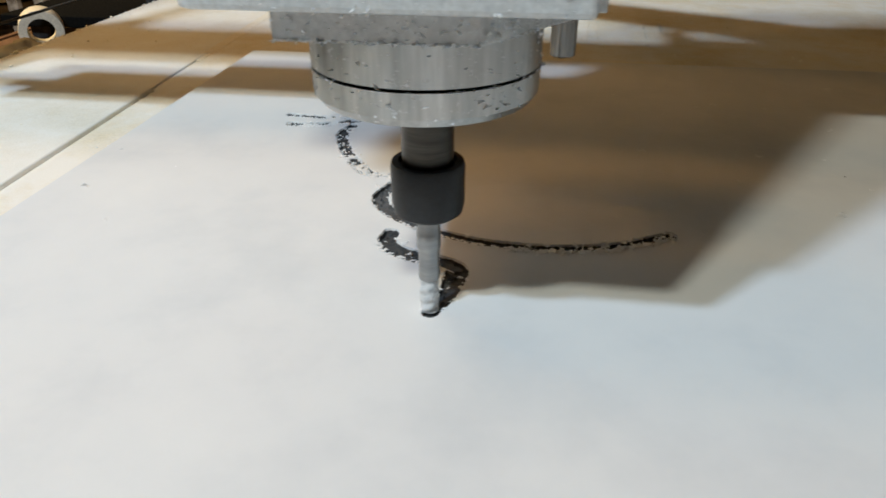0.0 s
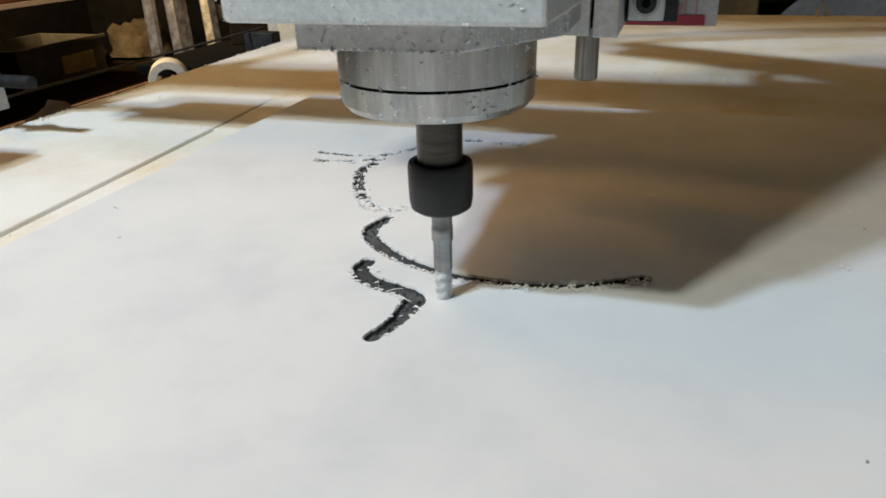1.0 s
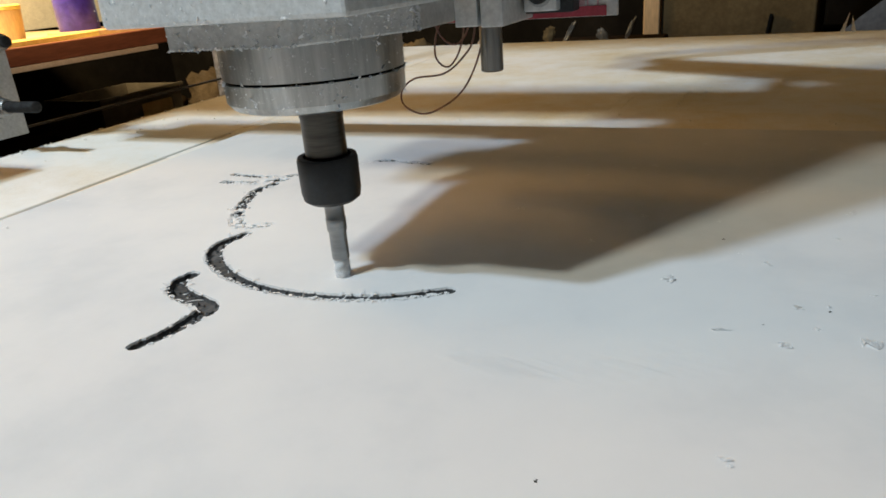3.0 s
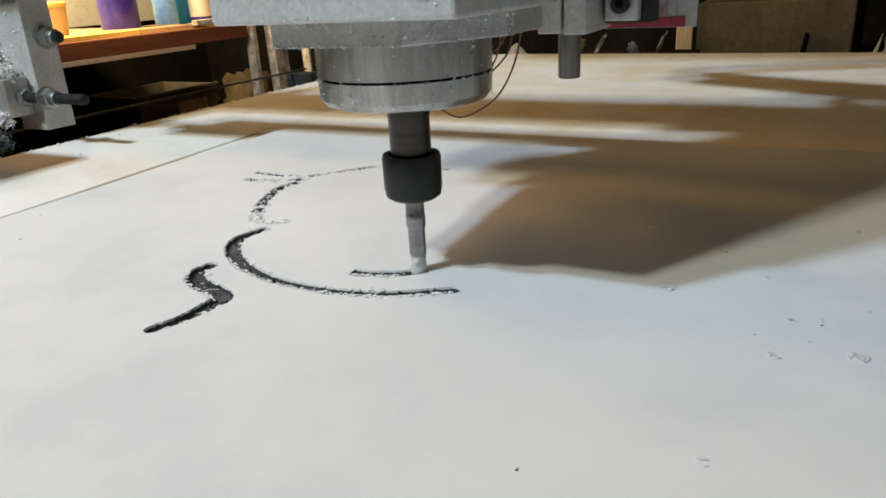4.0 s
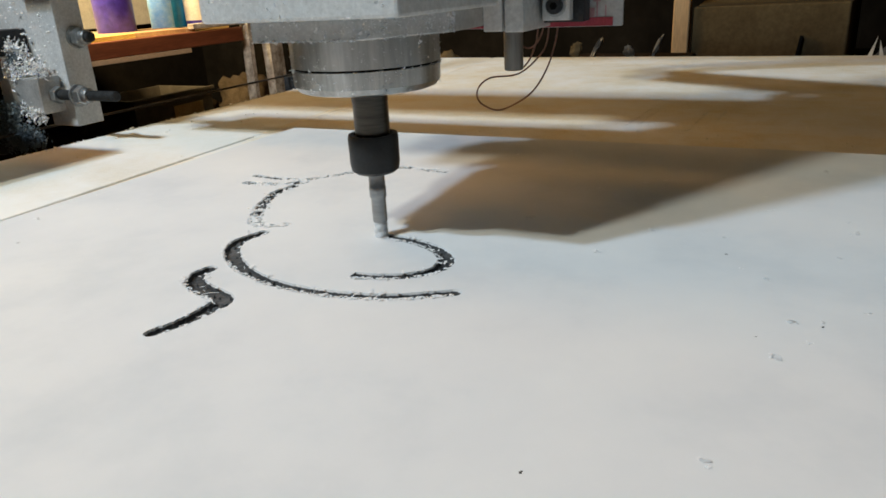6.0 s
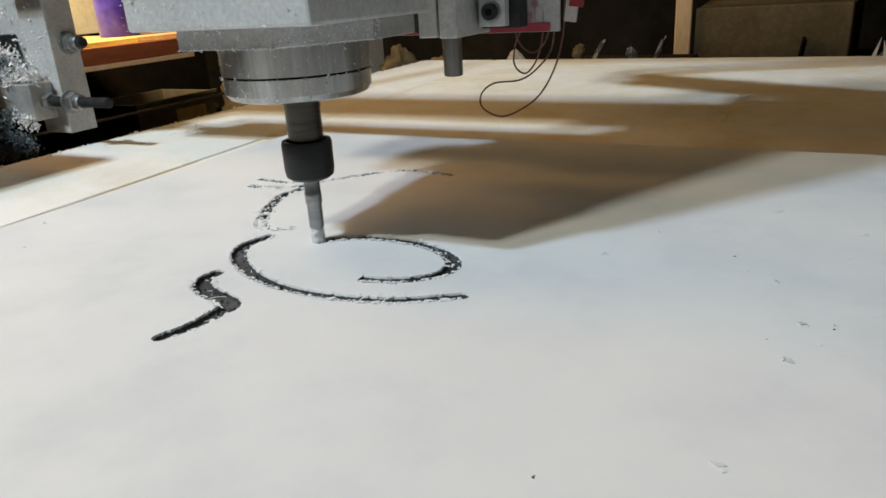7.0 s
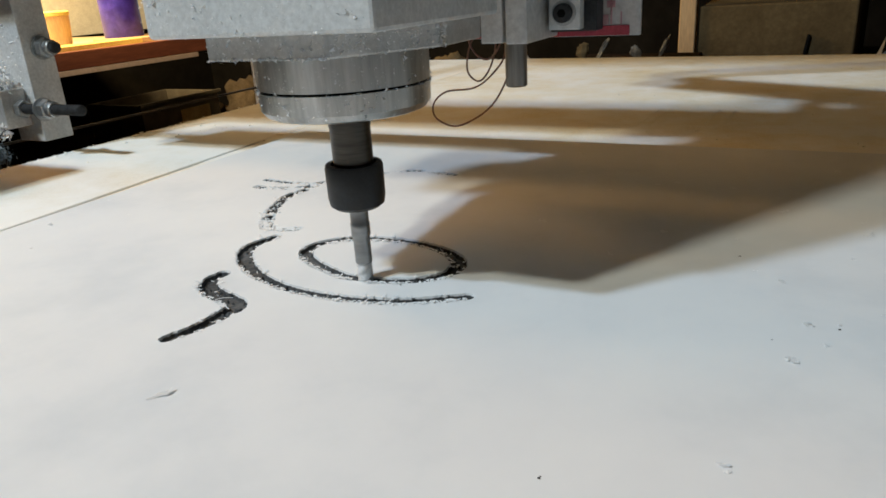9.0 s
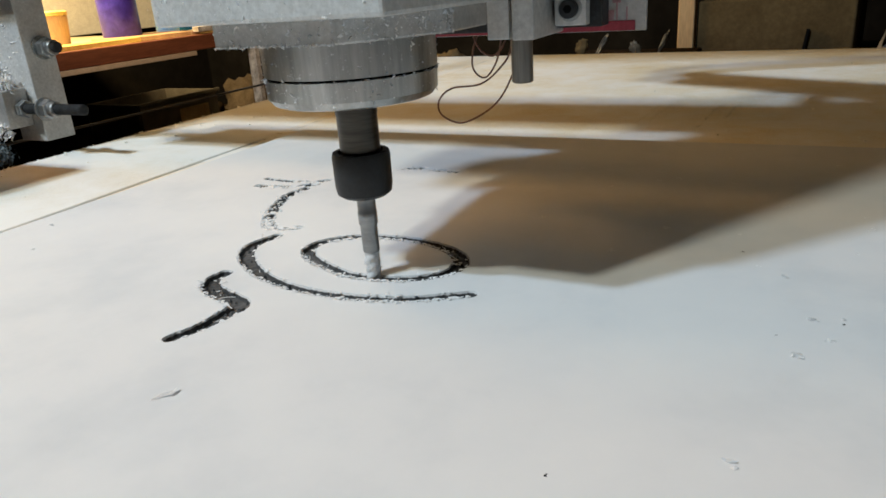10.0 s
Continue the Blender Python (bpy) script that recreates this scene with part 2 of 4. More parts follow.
def add_box(bm, lo, hi, bevel=0.0, turn=None):
    g = bmesh.ops.create_cube(bm, size=1.0)
    c = [(a + b) / 2 for a, b in zip(lo, hi)]
    s = [abs(b - a) for a, b in zip(lo, hi)]
    m = Matrix.Translation(c) @ (turn.to_4x4() if turn else Matrix()) @ Matrix.Diagonal((*s, 1))
    bmesh.ops.transform(bm, matrix=m, verts=g["verts"])
    if bevel:
        edges = list({e for v in g["verts"] for e in v.link_edges})
        bmesh.ops.bevel(bm, geom=edges, offset=bevel, segments=2, profile=0.5, affect="EDGES")
    return bm


def box(lo, hi, bevel=0.0, turn=None):
    return add_box(bmesh.new(), lo, hi, bevel, turn)


def add_lathe(bm, profile, segments=48, at=(0, 0, 0), turn=None):
    """A turned solid about z from (radius, height) pairs; ends closed."""
    m = Matrix.Translation(at) @ (turn.to_4x4() if turn else Matrix())
    rings = []
    for r, z in profile:
        rings.append([bm.verts.new(m @ Vector((r * math.cos(a), r * math.sin(a), z))) for a in (2 * math.pi * k / segments for k in range(segments))])
    for a, b in zip(rings, rings[1:]):
        for k in range(segments):
            bm.faces.new((a[k], a[(k + 1) % segments], b[(k + 1) % segments], b[k]))
    bm.faces.new(rings[0])
    bm.faces.new(rings[-1][::-1])
    return bm


def lathe(profile, segments=48, at=(0, 0, 0), turn=None):
    return add_lathe(bmesh.new(), profile, segments, at, turn)


def prism(outline, z0, z1, bevel=0.0):
    bm = bmesh.new()
    low = [bm.verts.new((x, y, z0)) for x, y in outline]
    top = [bm.verts.new((x, y, z1)) for x, y in outline]
    n = len(outline)
    bm.faces.new(low[::-1])
    bm.faces.new(top)
    for k in range(n):
        bm.faces.new((low[k], low[(k + 1) % n], top[(k + 1) % n], top[k]))
    if bevel:
        bmesh.ops.bevel(bm, geom=bm.edges[:], offset=bevel, segments=2, profile=0.5, affect="EDGES")
    return bm


def tube(points, radius, segments=8):
    """A round wire along a smooth line through the points."""
    pts = spline(points, 0.0018)
    bm, rings = bmesh.new(), []
    for i, p in enumerate(pts):
        d = (pts[min(i + 1, len(pts) - 1)] - pts[max(i - 1, 0)]).normalized()
        side = d.cross(Vector((0.3, 0.2, 0.93))).normalized()
        up = side.cross(d)
        rings.append([bm.verts.new(p + radius * (math.cos(a) * side + math.sin(a) * up)) for a in (2 * math.pi * k / segments for k in range(segments))])
    for a, b in zip(rings, rings[1:]):
        for k in range(segments):
            bm.faces.new((a[k], a[(k + 1) % segments], b[(k + 1) % segments], b[k]))
    bm.faces.new(rings[0])
    bm.faces.new(rings[-1][::-1])
    return bm


def spline(points, step):
    """Points at about even steps on a Catmull-Rom line."""
    p = [Vector(q) for q in points]
    p = [2 * p[0] - p[1]] + p + [2 * p[-1] - p[-2]]
    out = []
    for a, b, c, d in zip(p, p[1:], p[2:], p[3:]):
        n = max(2, int((c - b).length / step))
        for k in range(n):
            t = k / n
            out.append(0.5 * ((2 * b) + (c - a) * t + (2 * a - 5 * b + 4 * c - d) * t * t + (3 * b - a - 3 * c + d) * t ** 3))
    out.append(p[-2])
    return out


def thing(name, label, category, group="", kind="", at=(0, 0, 0)):
    ob = new(name)
    ob.empty_display_size = 0.02
    ob.location = at
    return tagged(ob, label, category, group, kind)


# ---------------------------------------------------------------- the bed and the sheet on it
BED_Z = -0.0095
bed = thing("machine_bed", "tan MDF machine bed dusted with white swarf", "machine bed")
SLOT = (-0.2393, -0.045)  # the slot between the boards: its place at y = 0 and its slant


def slot_at(y, off=0.0):
    return (SLOT[0] + SLOT[1] * y + off, y)


def slot_fill(y0, y1, low, mat, label="", half=0.0019):
    outline = [slot_at(y0, -half), slot_at(y0, half), slot_at(y1, half), slot_at(y1, -half)]
    part("slot_filler", prism(outline, BED_Z - (0.017 if half < 0.002 else 0.0004), BED_Z - low), mat, bed, label)


part("bed_board", prism([(-0.392, -0.75), slot_at(-0.75, -0.002), slot_at(0.797, -0.002), (-0.392, 0.797)], BED_Z - 0.018, BED_Z, 0.0012), M_DUSTBOARD, bed, "MDF board under a film of white dust")
part("bed_board", prism([slot_at(-0.75, 0.002), (1.1, -0.75), (1.1, 0.797), slot_at(0.797, 0.002)], BED_Z - 0.018, BED_Z, 0.0012), M_MDF, bed)
slot_fill(-0.74, 0.17, 0.0022, M_MDF, "dust packed in the slot")
slot_fill(0.1705, 0.24, 0.0011, M_MDF, "dust packed in the slot")
slot_fill(0.2405, 0.79, 0.0003, M_MDF, "dust packed in the slot")
slot_fill(0.26, 0.788, -0.0002, M_MDF, "dust trodden over the slot", 0.0042)
part("edge_rail", box((-0.41, -0.75, BED_Z - 0.05), (-0.3945, 0.79, BED_Z - 0.012), 0.001), M_DARKMETAL, bed, "dark steel edge rail")

CUT_R, CUT_D = 0.0023, 0.0022
SWELL = {"tail": [(0, 0.0030), (0.12, 0.0031), (0.3, 0.0037), (0.5, 0.0036), (0.62, 0.0038), (0.75, 0.0032), (1, 0.0024)],
         "arc": [(0, 0.0026), (0.1, 0.0031), (0.22, 0.0030), (0.4, 0.0024), (0.8, 0.0021), (1, 0.0024)],
         "oval": [(0, 0.0031), (0.06, 0.0029), (0.14, 0.0024), (0.45, 0.0025), (0.52, 0.0028), (0.6, 0.0024), (0.85, 0.0023), (0.95, 0.0026), (1, 0.0031)]}
WIDTH = {"arc": 0.00235, "tail": 0.0028, "brow": 0.0021, "prong": 0.0027, "tip": 0.0016, "ear": 0.0027, "oval": 0.0023}


def oval(deg):
    """A tilted oval, slightly flattened at its lower left."""
    a = radians(deg) - radians(-4)
    r = 0.0341 * 0.0200 / math.hypot(0.0200 * math.cos(a), 0.0341 * math.sin(a))
    r *= 1 - 0.10 * math.exp(-(((deg - 222) % 360 if (deg - 222) % 360 < 180 else (deg - 222) % 360 - 360) / 32) ** 2)
    a += radians(-4)
    return Vector((-0.0097 + r * math.cos(a), 0.0210 + r * math.sin(a), 0))


CUTS = {
    "arc": [(-0.067, 0.029, 0), (-0.0695, 0.017, 0), (-0.065, 0.007, 0), (-0.054, -0.003, 0), (-0.041, -0.010, 0), (-0.027, -0.0145, 0), (-0.011, -0.016, 0), (0.004, -0.015, 0), (0.020, -0.011, 0), (0.0385, -0.001, 0)],
    "tail": [(-0.0592, -0.0122, 0), (-0.0594, -0.0178, 0), (-0.0545, -0.0242, 0), (-0.0465, -0.0280, 0), (-0.0380, -0.0305, 0), (-0.0332, -0.034, 0), (-0.0332, -0.0415, 0), (-0.0345, -0.0515, 0), (-0.0378, -0.0598, 0)],
    "brow": [(-0.137, 0.108, 0), (-0.127, 0.107, 0), (-0.117, 0.107, 0), (-0.104, 0.109, 0), (-0.091, 0.122, 0), (-0.077, 0.138, 0), (-0.061, 0.147, 0), (-0.039, 0.144, 0)],
    "tip": [(-0.0455, 0.1458, 0), (-0.0415, 0.1450, 0), (-0.0375, 0.1442, 0), (-0.0345, 0.1432, 0)],
    "prong": [(-0.132, 0.0947, 0), (-0.124, 0.094, 0), (-0.115, 0.096, 0), (-0.107, 0.1005, 0), (-0.1, 0.104, 0)],
    "ear": [(-0.101, 0.0955, 0), (-0.1025, 0.084, 0), (-0.097, 0.0665, 0), (-0.088, 0.05, 0), (-0.079, 0.039, 0), (-0.07, 0.0385, 0), (-0.064, 0.042, 0)],
}


def lattice_noise(x, y, size, seed):
    """Smooth value noise from 0 to 1 on arrays of places."""
    rng = np.random.RandomState(seed)
    tab = rng.rand(256, 256)
    u, v = x / size, y / size
    i, j = np.floor(u).astype(int), np.floor(v).astype(int)
    a, b = u - i, v - j
    a, b = a * a * (3 - 2 * a), b * b * (3 - 2 * b)
    g = lambda p, q: tab[p % 256, q % 256]
    return (g(i, j) * (1 - a) + g(i + 1, j) * a) * (1 - b) + (g(i, j + 1) * (1 - a) + g(i + 1, j + 1) * a) * b


def swell(name, u):
    """The half width of a cut at u, from 0 to 1 along it."""
    rows = SWELL.get(name)
    return float(np.interp(u, [r[0] for r in rows], [r[1] for r in rows])) if rows else WIDTH[name]


def sheet_mesh():
    x0, x1, y0, y1, step = -0.150, 0.050, -0.072, 0.160, 0.00036
    nx, ny = round((x1 - x0) / step) + 1, round((y1 - y0) / step) + 1
    xs, ys = np.linspace(x0, x1, nx), np.linspace(y0, y1, ny)
    gx, gy = np.meshgrid(xs, ys)
    lines = {k: spline(p, 0.0005) for k, p in CUTS.items()}
    lines["oval"] = [oval(a) for a in np.arange(0, 360, 0.7)]
    z = np.zeros_like(gx)
    rough1 = lattice_noise(gx, gy, 0.0016, 3) - 0.5
    rough2 = lattice_noise(gx, gy, 0.0007, 5) - 0.5
    broken = 0.7 * lattice_noise(gx, gy, 0.0062, 7) + 0.3 * lattice_noise(gx, gy, 0.0017, 9)
    crumbs = lattice_noise(gx, gy, 0.0011, 11)
    for name, line in lines.items():
        dist, reach = np.full_like(gx, 1.0), WIDTH[name]
        for n, p in enumerate(line):
            i0, i1 = max(0, int((p.x - 0.007 - x0) / step)), min(nx, int((p.x + 0.007 - x0) / step) + 1)
            j0, j1 = max(0, int((p.y - 0.007 - y0) / step)), min(ny, int((p.y + 0.007 - y0) / step) + 1)
            d = np.hypot(gx[j0:j1, i0:i1] - p.x, gy[j0:j1, i0:i1] - p.y) + reach - swell(name, n / (len(line) - 1))
            dist[j0:j1, i0:i1] = np.minimum(dist[j0:j1, i0:i1], d)
        shallow = name in ("brow", "prong", "ear")
        edge = dist + (0.0009 * rough1 + 0.0005 * rough2) * (1.5 if shallow else 0.55)
        inside = np.clip((reach - edge) / 0.0004 + 0.5, 0, 1)
        depth = np.full_like(gx, CUT_D) + 0.0006 * rough1
        depth = np.where(crumbs > 0.9, depth * 0.5, depth)
        if shallow:
            depth = np.where(broken > {"brow": 0.47, "prong": 0.49, "ear": 0.32}[name], 0.0017, 0.0001) + 0.0005 * rough2
        z = np.minimum(z, -inside * depth)
        if name != "oval":
            lip = np.exp(-((edge - reach - 0.0009) / 0.0007) ** 2) * np.clip(broken - 0.25, 0, 1) * 0.0022
            z = np.where(z > -1e-5, np.maximum(z, lip), z)
    z[0, :] = z[-1, :] = z[:, 0] = z[:, -1] = 0
    verts = np.stack([gx.ravel(), gy.ravel(), z.ravel()], 1)
    k = (np.arange(ny - 1)[:, None] * nx + np.arange(nx - 1)[None]).ravel()
    quads = np.stack([k, k + 1, k + 1 + nx, k + nx], 1)
    # the plain rest of the sheet round the cut field
    X0, X1, Y0, Y1, Z1 = -0.206, 0.95, -0.70, 0.235, BED_Z
    b = len(verts)
    ring = [(X0, Y0, 0), (x0, Y0, 0), (x1, Y0, 0), (X1, Y0, 0), (X0, y0, 0), (x0, y0, 0), (x1, y0, 0), (X1, y0, 0),
            (X0, y1, 0), (x0, y1, 0), (x1, y1, 0), (X1, y1, 0), (X0, Y1, 0), (x0, Y1, 0), (x1, Y1, 0), (X1, Y1, 0),
            (X0, Y0, Z1), (X1, Y0, Z1), (X1, Y1, Z1), (X0, Y1, Z1)]
    faces = [(r * 4 + c, r * 4 + c + 1, r * 4 + c + 5, r * 4 + c + 4) for r in range(3) for c in range(3) if (r, c) != (1, 1)]
    faces += [(3, 2, 1, 0, 16, 17), (15, 11, 7, 3, 17, 18), (12, 13, 14, 15, 18, 19), (0, 4, 8, 12, 19, 16), (16, 19, 18, 17)]
    me = bpy.data.meshes.new("sheet")
    me.from_pydata(np.concatenate([verts, ring]).tolist(), [], quads.tolist() + [tuple(b + v for v in f) for f in faces])
    me.materials.append(M_SHEET)
    return me


sheet = thing("engraved_sheet", "white plastic sheet with dark ragged engraved lines on the bed", "plastic sheet")
ob = new("sheet", sheet_mesh())
ob.parent = sheet

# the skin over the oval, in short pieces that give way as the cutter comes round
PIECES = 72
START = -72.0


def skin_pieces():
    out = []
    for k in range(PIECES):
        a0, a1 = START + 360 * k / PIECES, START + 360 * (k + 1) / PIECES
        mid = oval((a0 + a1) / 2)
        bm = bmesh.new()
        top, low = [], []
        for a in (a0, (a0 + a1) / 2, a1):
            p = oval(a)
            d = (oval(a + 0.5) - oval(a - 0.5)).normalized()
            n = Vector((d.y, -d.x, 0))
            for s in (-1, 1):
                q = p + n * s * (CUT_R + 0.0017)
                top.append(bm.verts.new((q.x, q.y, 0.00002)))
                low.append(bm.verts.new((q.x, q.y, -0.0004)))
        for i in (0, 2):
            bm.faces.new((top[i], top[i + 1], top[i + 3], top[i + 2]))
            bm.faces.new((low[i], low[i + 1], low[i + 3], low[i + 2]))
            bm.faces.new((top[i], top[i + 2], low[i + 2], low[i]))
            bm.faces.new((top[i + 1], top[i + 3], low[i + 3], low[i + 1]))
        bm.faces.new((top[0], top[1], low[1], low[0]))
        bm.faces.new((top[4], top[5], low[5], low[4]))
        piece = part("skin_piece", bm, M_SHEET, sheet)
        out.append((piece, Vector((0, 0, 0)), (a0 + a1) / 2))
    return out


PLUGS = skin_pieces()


# ---------------------------------------------------------------- the spindle and its carriage
def build_spindle():
    s = thing("router_spindle", "dusty aluminium router spindle with black collet nut and cutting bit", "router spindle")
    cap = smooth(part("end_cap", lathe([(0.0085, 0.0625), (0.0245, 0.0618), (0.0262, 0.0624), (0.0279, 0.0645), (0.0281, 0.0705), (0.0268, 0.0705)], 96), M_TURNED, s), 30)
    smooth(part("seam", lathe([(0.0268, 0.0704), (0.0272, 0.0706), (0.0272, 0.0713), (0.0268, 0.0715)], 64), M_GAPSHADE, s, "dark seam between cap and body"), 30)
    smooth(part("body_ring", lathe([(0.0268, 0.0713), (0.0281, 0.0713), (0.0282, 0.0816), (0.02, 0.0816)], 96), M_TURNED, s), 30)
    low = [(-0.027, -0.0315), (0.0165, -0.0315), (0.0362, -0.001), (0.0362, 0.03), (-0.027, 0.03)]
    part("lower_flange", prism(low, 0.0815, 0.0886, 0.0006), M_ALU, s)
    up = [(-0.0435, -0.037), (-0.041, -0.0395), (0.0378, -0.0395), (0.0405, 0.0355), (-0.0435, 0.0355)]
    part("clamp_block", prism(up, 0.0887, 0.15, 0.0012), M_CAST, s, "grey cast clamp block")
    # lug, body and ear above are unseen, fitted to the spindle's shadow outline
    part("shade_lug", box((-0.054, -0.0068, 0.1085), (-0.0437, 0.035, 0.1906), 0.001), M_CAST, s)
    part("motor_block", box((-0.0572, -0.0585, 0.1613), (0.0264, 0.0065, 0.347), 0.003), M_CAST, s)
    part("motor_neck", box((-0.04, -0.035, 0.1503), (0.02, 0.0065, 0.1612), 0.001), M_CAST, s)
    part("shade_ear", box((-0.150, -0.0585, 0.2561), (-0.0573, -0.0228, 0.2855), 0.001), M_CAST, s)
    smooth(part("shaft", lathe([(0.0069, 0.04), (0.0069, 0.0565), (0.0071, 0.057), (0.0071, 0.0625)], 48), M_STEEL, s, "dark bare steel shaft"), 30)
    smooth(part("collet_nut", lathe([(0.004, 0.0286), (0.0078, 0.0286), (0.0094, 0.0298), (0.0099, 0.0325), (0.0100, 0.0428), (0.0096, 0.0441), (0.0079, 0.0442), (0.0076, 0.0428), (0.005, 0.0426)], 64), M_BLACK, s, "black collet nut"), 35)
    bit = smooth(part("router_bit", lathe([(0.0027, 0.0075), (0.0030, 0.008), (0.0030, 0.0175), (0.0034, 0.0182), (0.0034, 0.0225), (0.00325, 0.0228), (0.00325, 0.030)], 32), M_BIT, s, "grey steel cutting bit"), 30)
    # two-flute cutter
    bm = bmesh.new()
    rings = []
    for i in range(30):
        z = -0.0034 + 0.0112 * i / 29
        tw = 10.5 * i / 29
        ring = []
        for k in range(24):
            a = 2 * math.pi * k / 24
            r = 0.0025 + 0.0003 * abs(math.cos(a)) ** 1.5
            ring.append(bm.verts.new((r * math.cos(a + tw), r * math.sin(a + tw), z)))
        rings.append(ring)
    for a, b in zip(rings, rings[1:]):
        for k in range(24):
            bm.faces.new((a[k], a[(k + 1) % 24], b[(k + 1) % 24], b[k]))
    bm.faces.new(rings[0])
    bm.faces.new(rings[-1][::-1])
    smooth(part("flute", bm, M_DUSTY, bit, "dust-packed cutting flutes"), 60)
    return s


def build_carriage():
    c = thing("axis_carriage", "aluminium axis carriage with split clamp, steel pin and printed plate", "machine carriage")
    part("split_clamp", box((0.0286, 0.047, 0.0770), (0.0370, 0.082, 0.135), 0.0005), M_PLATE, c)
    part("split_clamp", box((0.0381, 0.047, 0.0766), (0.0462, 0.082, 0.135), 0.0005), M_PLATE, c)
    # near-black filler: the shade between the clamp halves as a solid
    part("clamp_gap", box((0.030, 0.0515, 0.079), (0.0455, 0.08, 0.135)), M_GAPSHADE, c)
    smooth(part("guide_pin", lathe([(0.0036, 0.0592), (0.0042, 0.0597), (0.0042, 0.078)], 32, (0.0346, 0.066, 0)), M_PIN, c, "bare steel guide pin"), 30)
    part("backing_block", box((-0.02, 0.074, 0.0775), (0.0284, 0.083, 0.15), 0.0006), M_DARKMETAL, c)
    part("cross_bar", box((0.0463, 0.072, 0.0785), (0.064, 0.082, 0.15), 0.0005), M_DARKMETAL, c)
    part("screw_tab", box((0.0477, 0.066, 0.0796), (0.0596, 0.0715, 0.12), 0.0005), M_PLATE, c)
    scr = smooth(part("cap_screw", lathe([(0.0034, 0), (0.0034, 0.003), (0.0028, 0.0034)], 24, (0.0536, 0.0662, 0.0856), Euler((radians(90), 0, 0)).to_matrix()), M_DARKMETAL, c), 30)
    smooth(part("washer", lathe([(0.0045, 0), (0.0045, 0.0008)], 24, (0.0536, 0.0662, 0.0856), Euler((radians(90), 0, 0)).to_matrix()), M_ZINC, scr), 30)
    # flat near-black disc, the socket's inner shade as colour
    part("hex_socket", lathe([(0.0016, 0), (0.0016, 0.0003)], 6, (0.0536, 0.0629, 0.0856), Euler((radians(90), 0, 0)).to_matrix()), M_GAPSHADE, scr)
    plate = part("printed_plate", box((-0.012, 0.0842, 0.0757), (0.0775, 0.0862, 0.15), 0.0004), M_SIGN, c, "white plate with red print")
    part("red_band", box((-0.0118, 0.0836, 0.0759), (0.0735, 0.0841, 0.0795)), M_RED, plate)
    for x, z0, z1, w in ((0.0625, 0.0797, 0.0835, 0.003), (0.0662, 0.0797, 0.090, 0.0007), (0.0648, 0.086, 0.0885, 0.0032), (0.0700, 0.0797, 0.0845, 0.0006)):
        part("red_stroke", box((x, 0.0838, z0), (x + w, 0.0841, z1), 0.0001), M_PINK, plate)
    # unseen plates, arms and hose above, shaped to cast the bed's streaked shadows
    part("spindle_mount", box((-0.0877, 0.0466, 0.1695), (0.0053, 0.0553, 0.4297), 0.001), M_ALU, c)
    part("saddle", box((-0.0194, 0.0556, 0.2197), (0.1287, 0.0775, 0.458), 0.001), M_ALU, c)
    part("shade_bracket", box((-0.016, 0.0778, 0.2525), (-0.004, 0.2099, 0.2672), 0.001), M_ALU, c)
    arm = part("shade_arm", box((-0.115, -0.026, 0), (0.15, 0.026, 0.012), 0.001), M_ALU, c)
    arm.matrix_local = pose(-0.004, 0.241, 0.2607, 0, 0, -26)
    hose = [(-0.112, 0.300, 0.278), (-0.09, 0.325, 0.2772), (-0.03, 0.349, 0.2792), (0.057, 0.375, 0.2813), (0.14, 0.386, 0.2875), (0.25, 0.37, 0.3046), (0.3, 0.3, 0.337)]
    smooth(part("air_hose", tube(hose, 0.011, 14), M_DARKMETAL, c, "dark hose out of view, placed for its shadow"), 60)
    return c


spindle = build_spindle()
carriage = build_carriage()


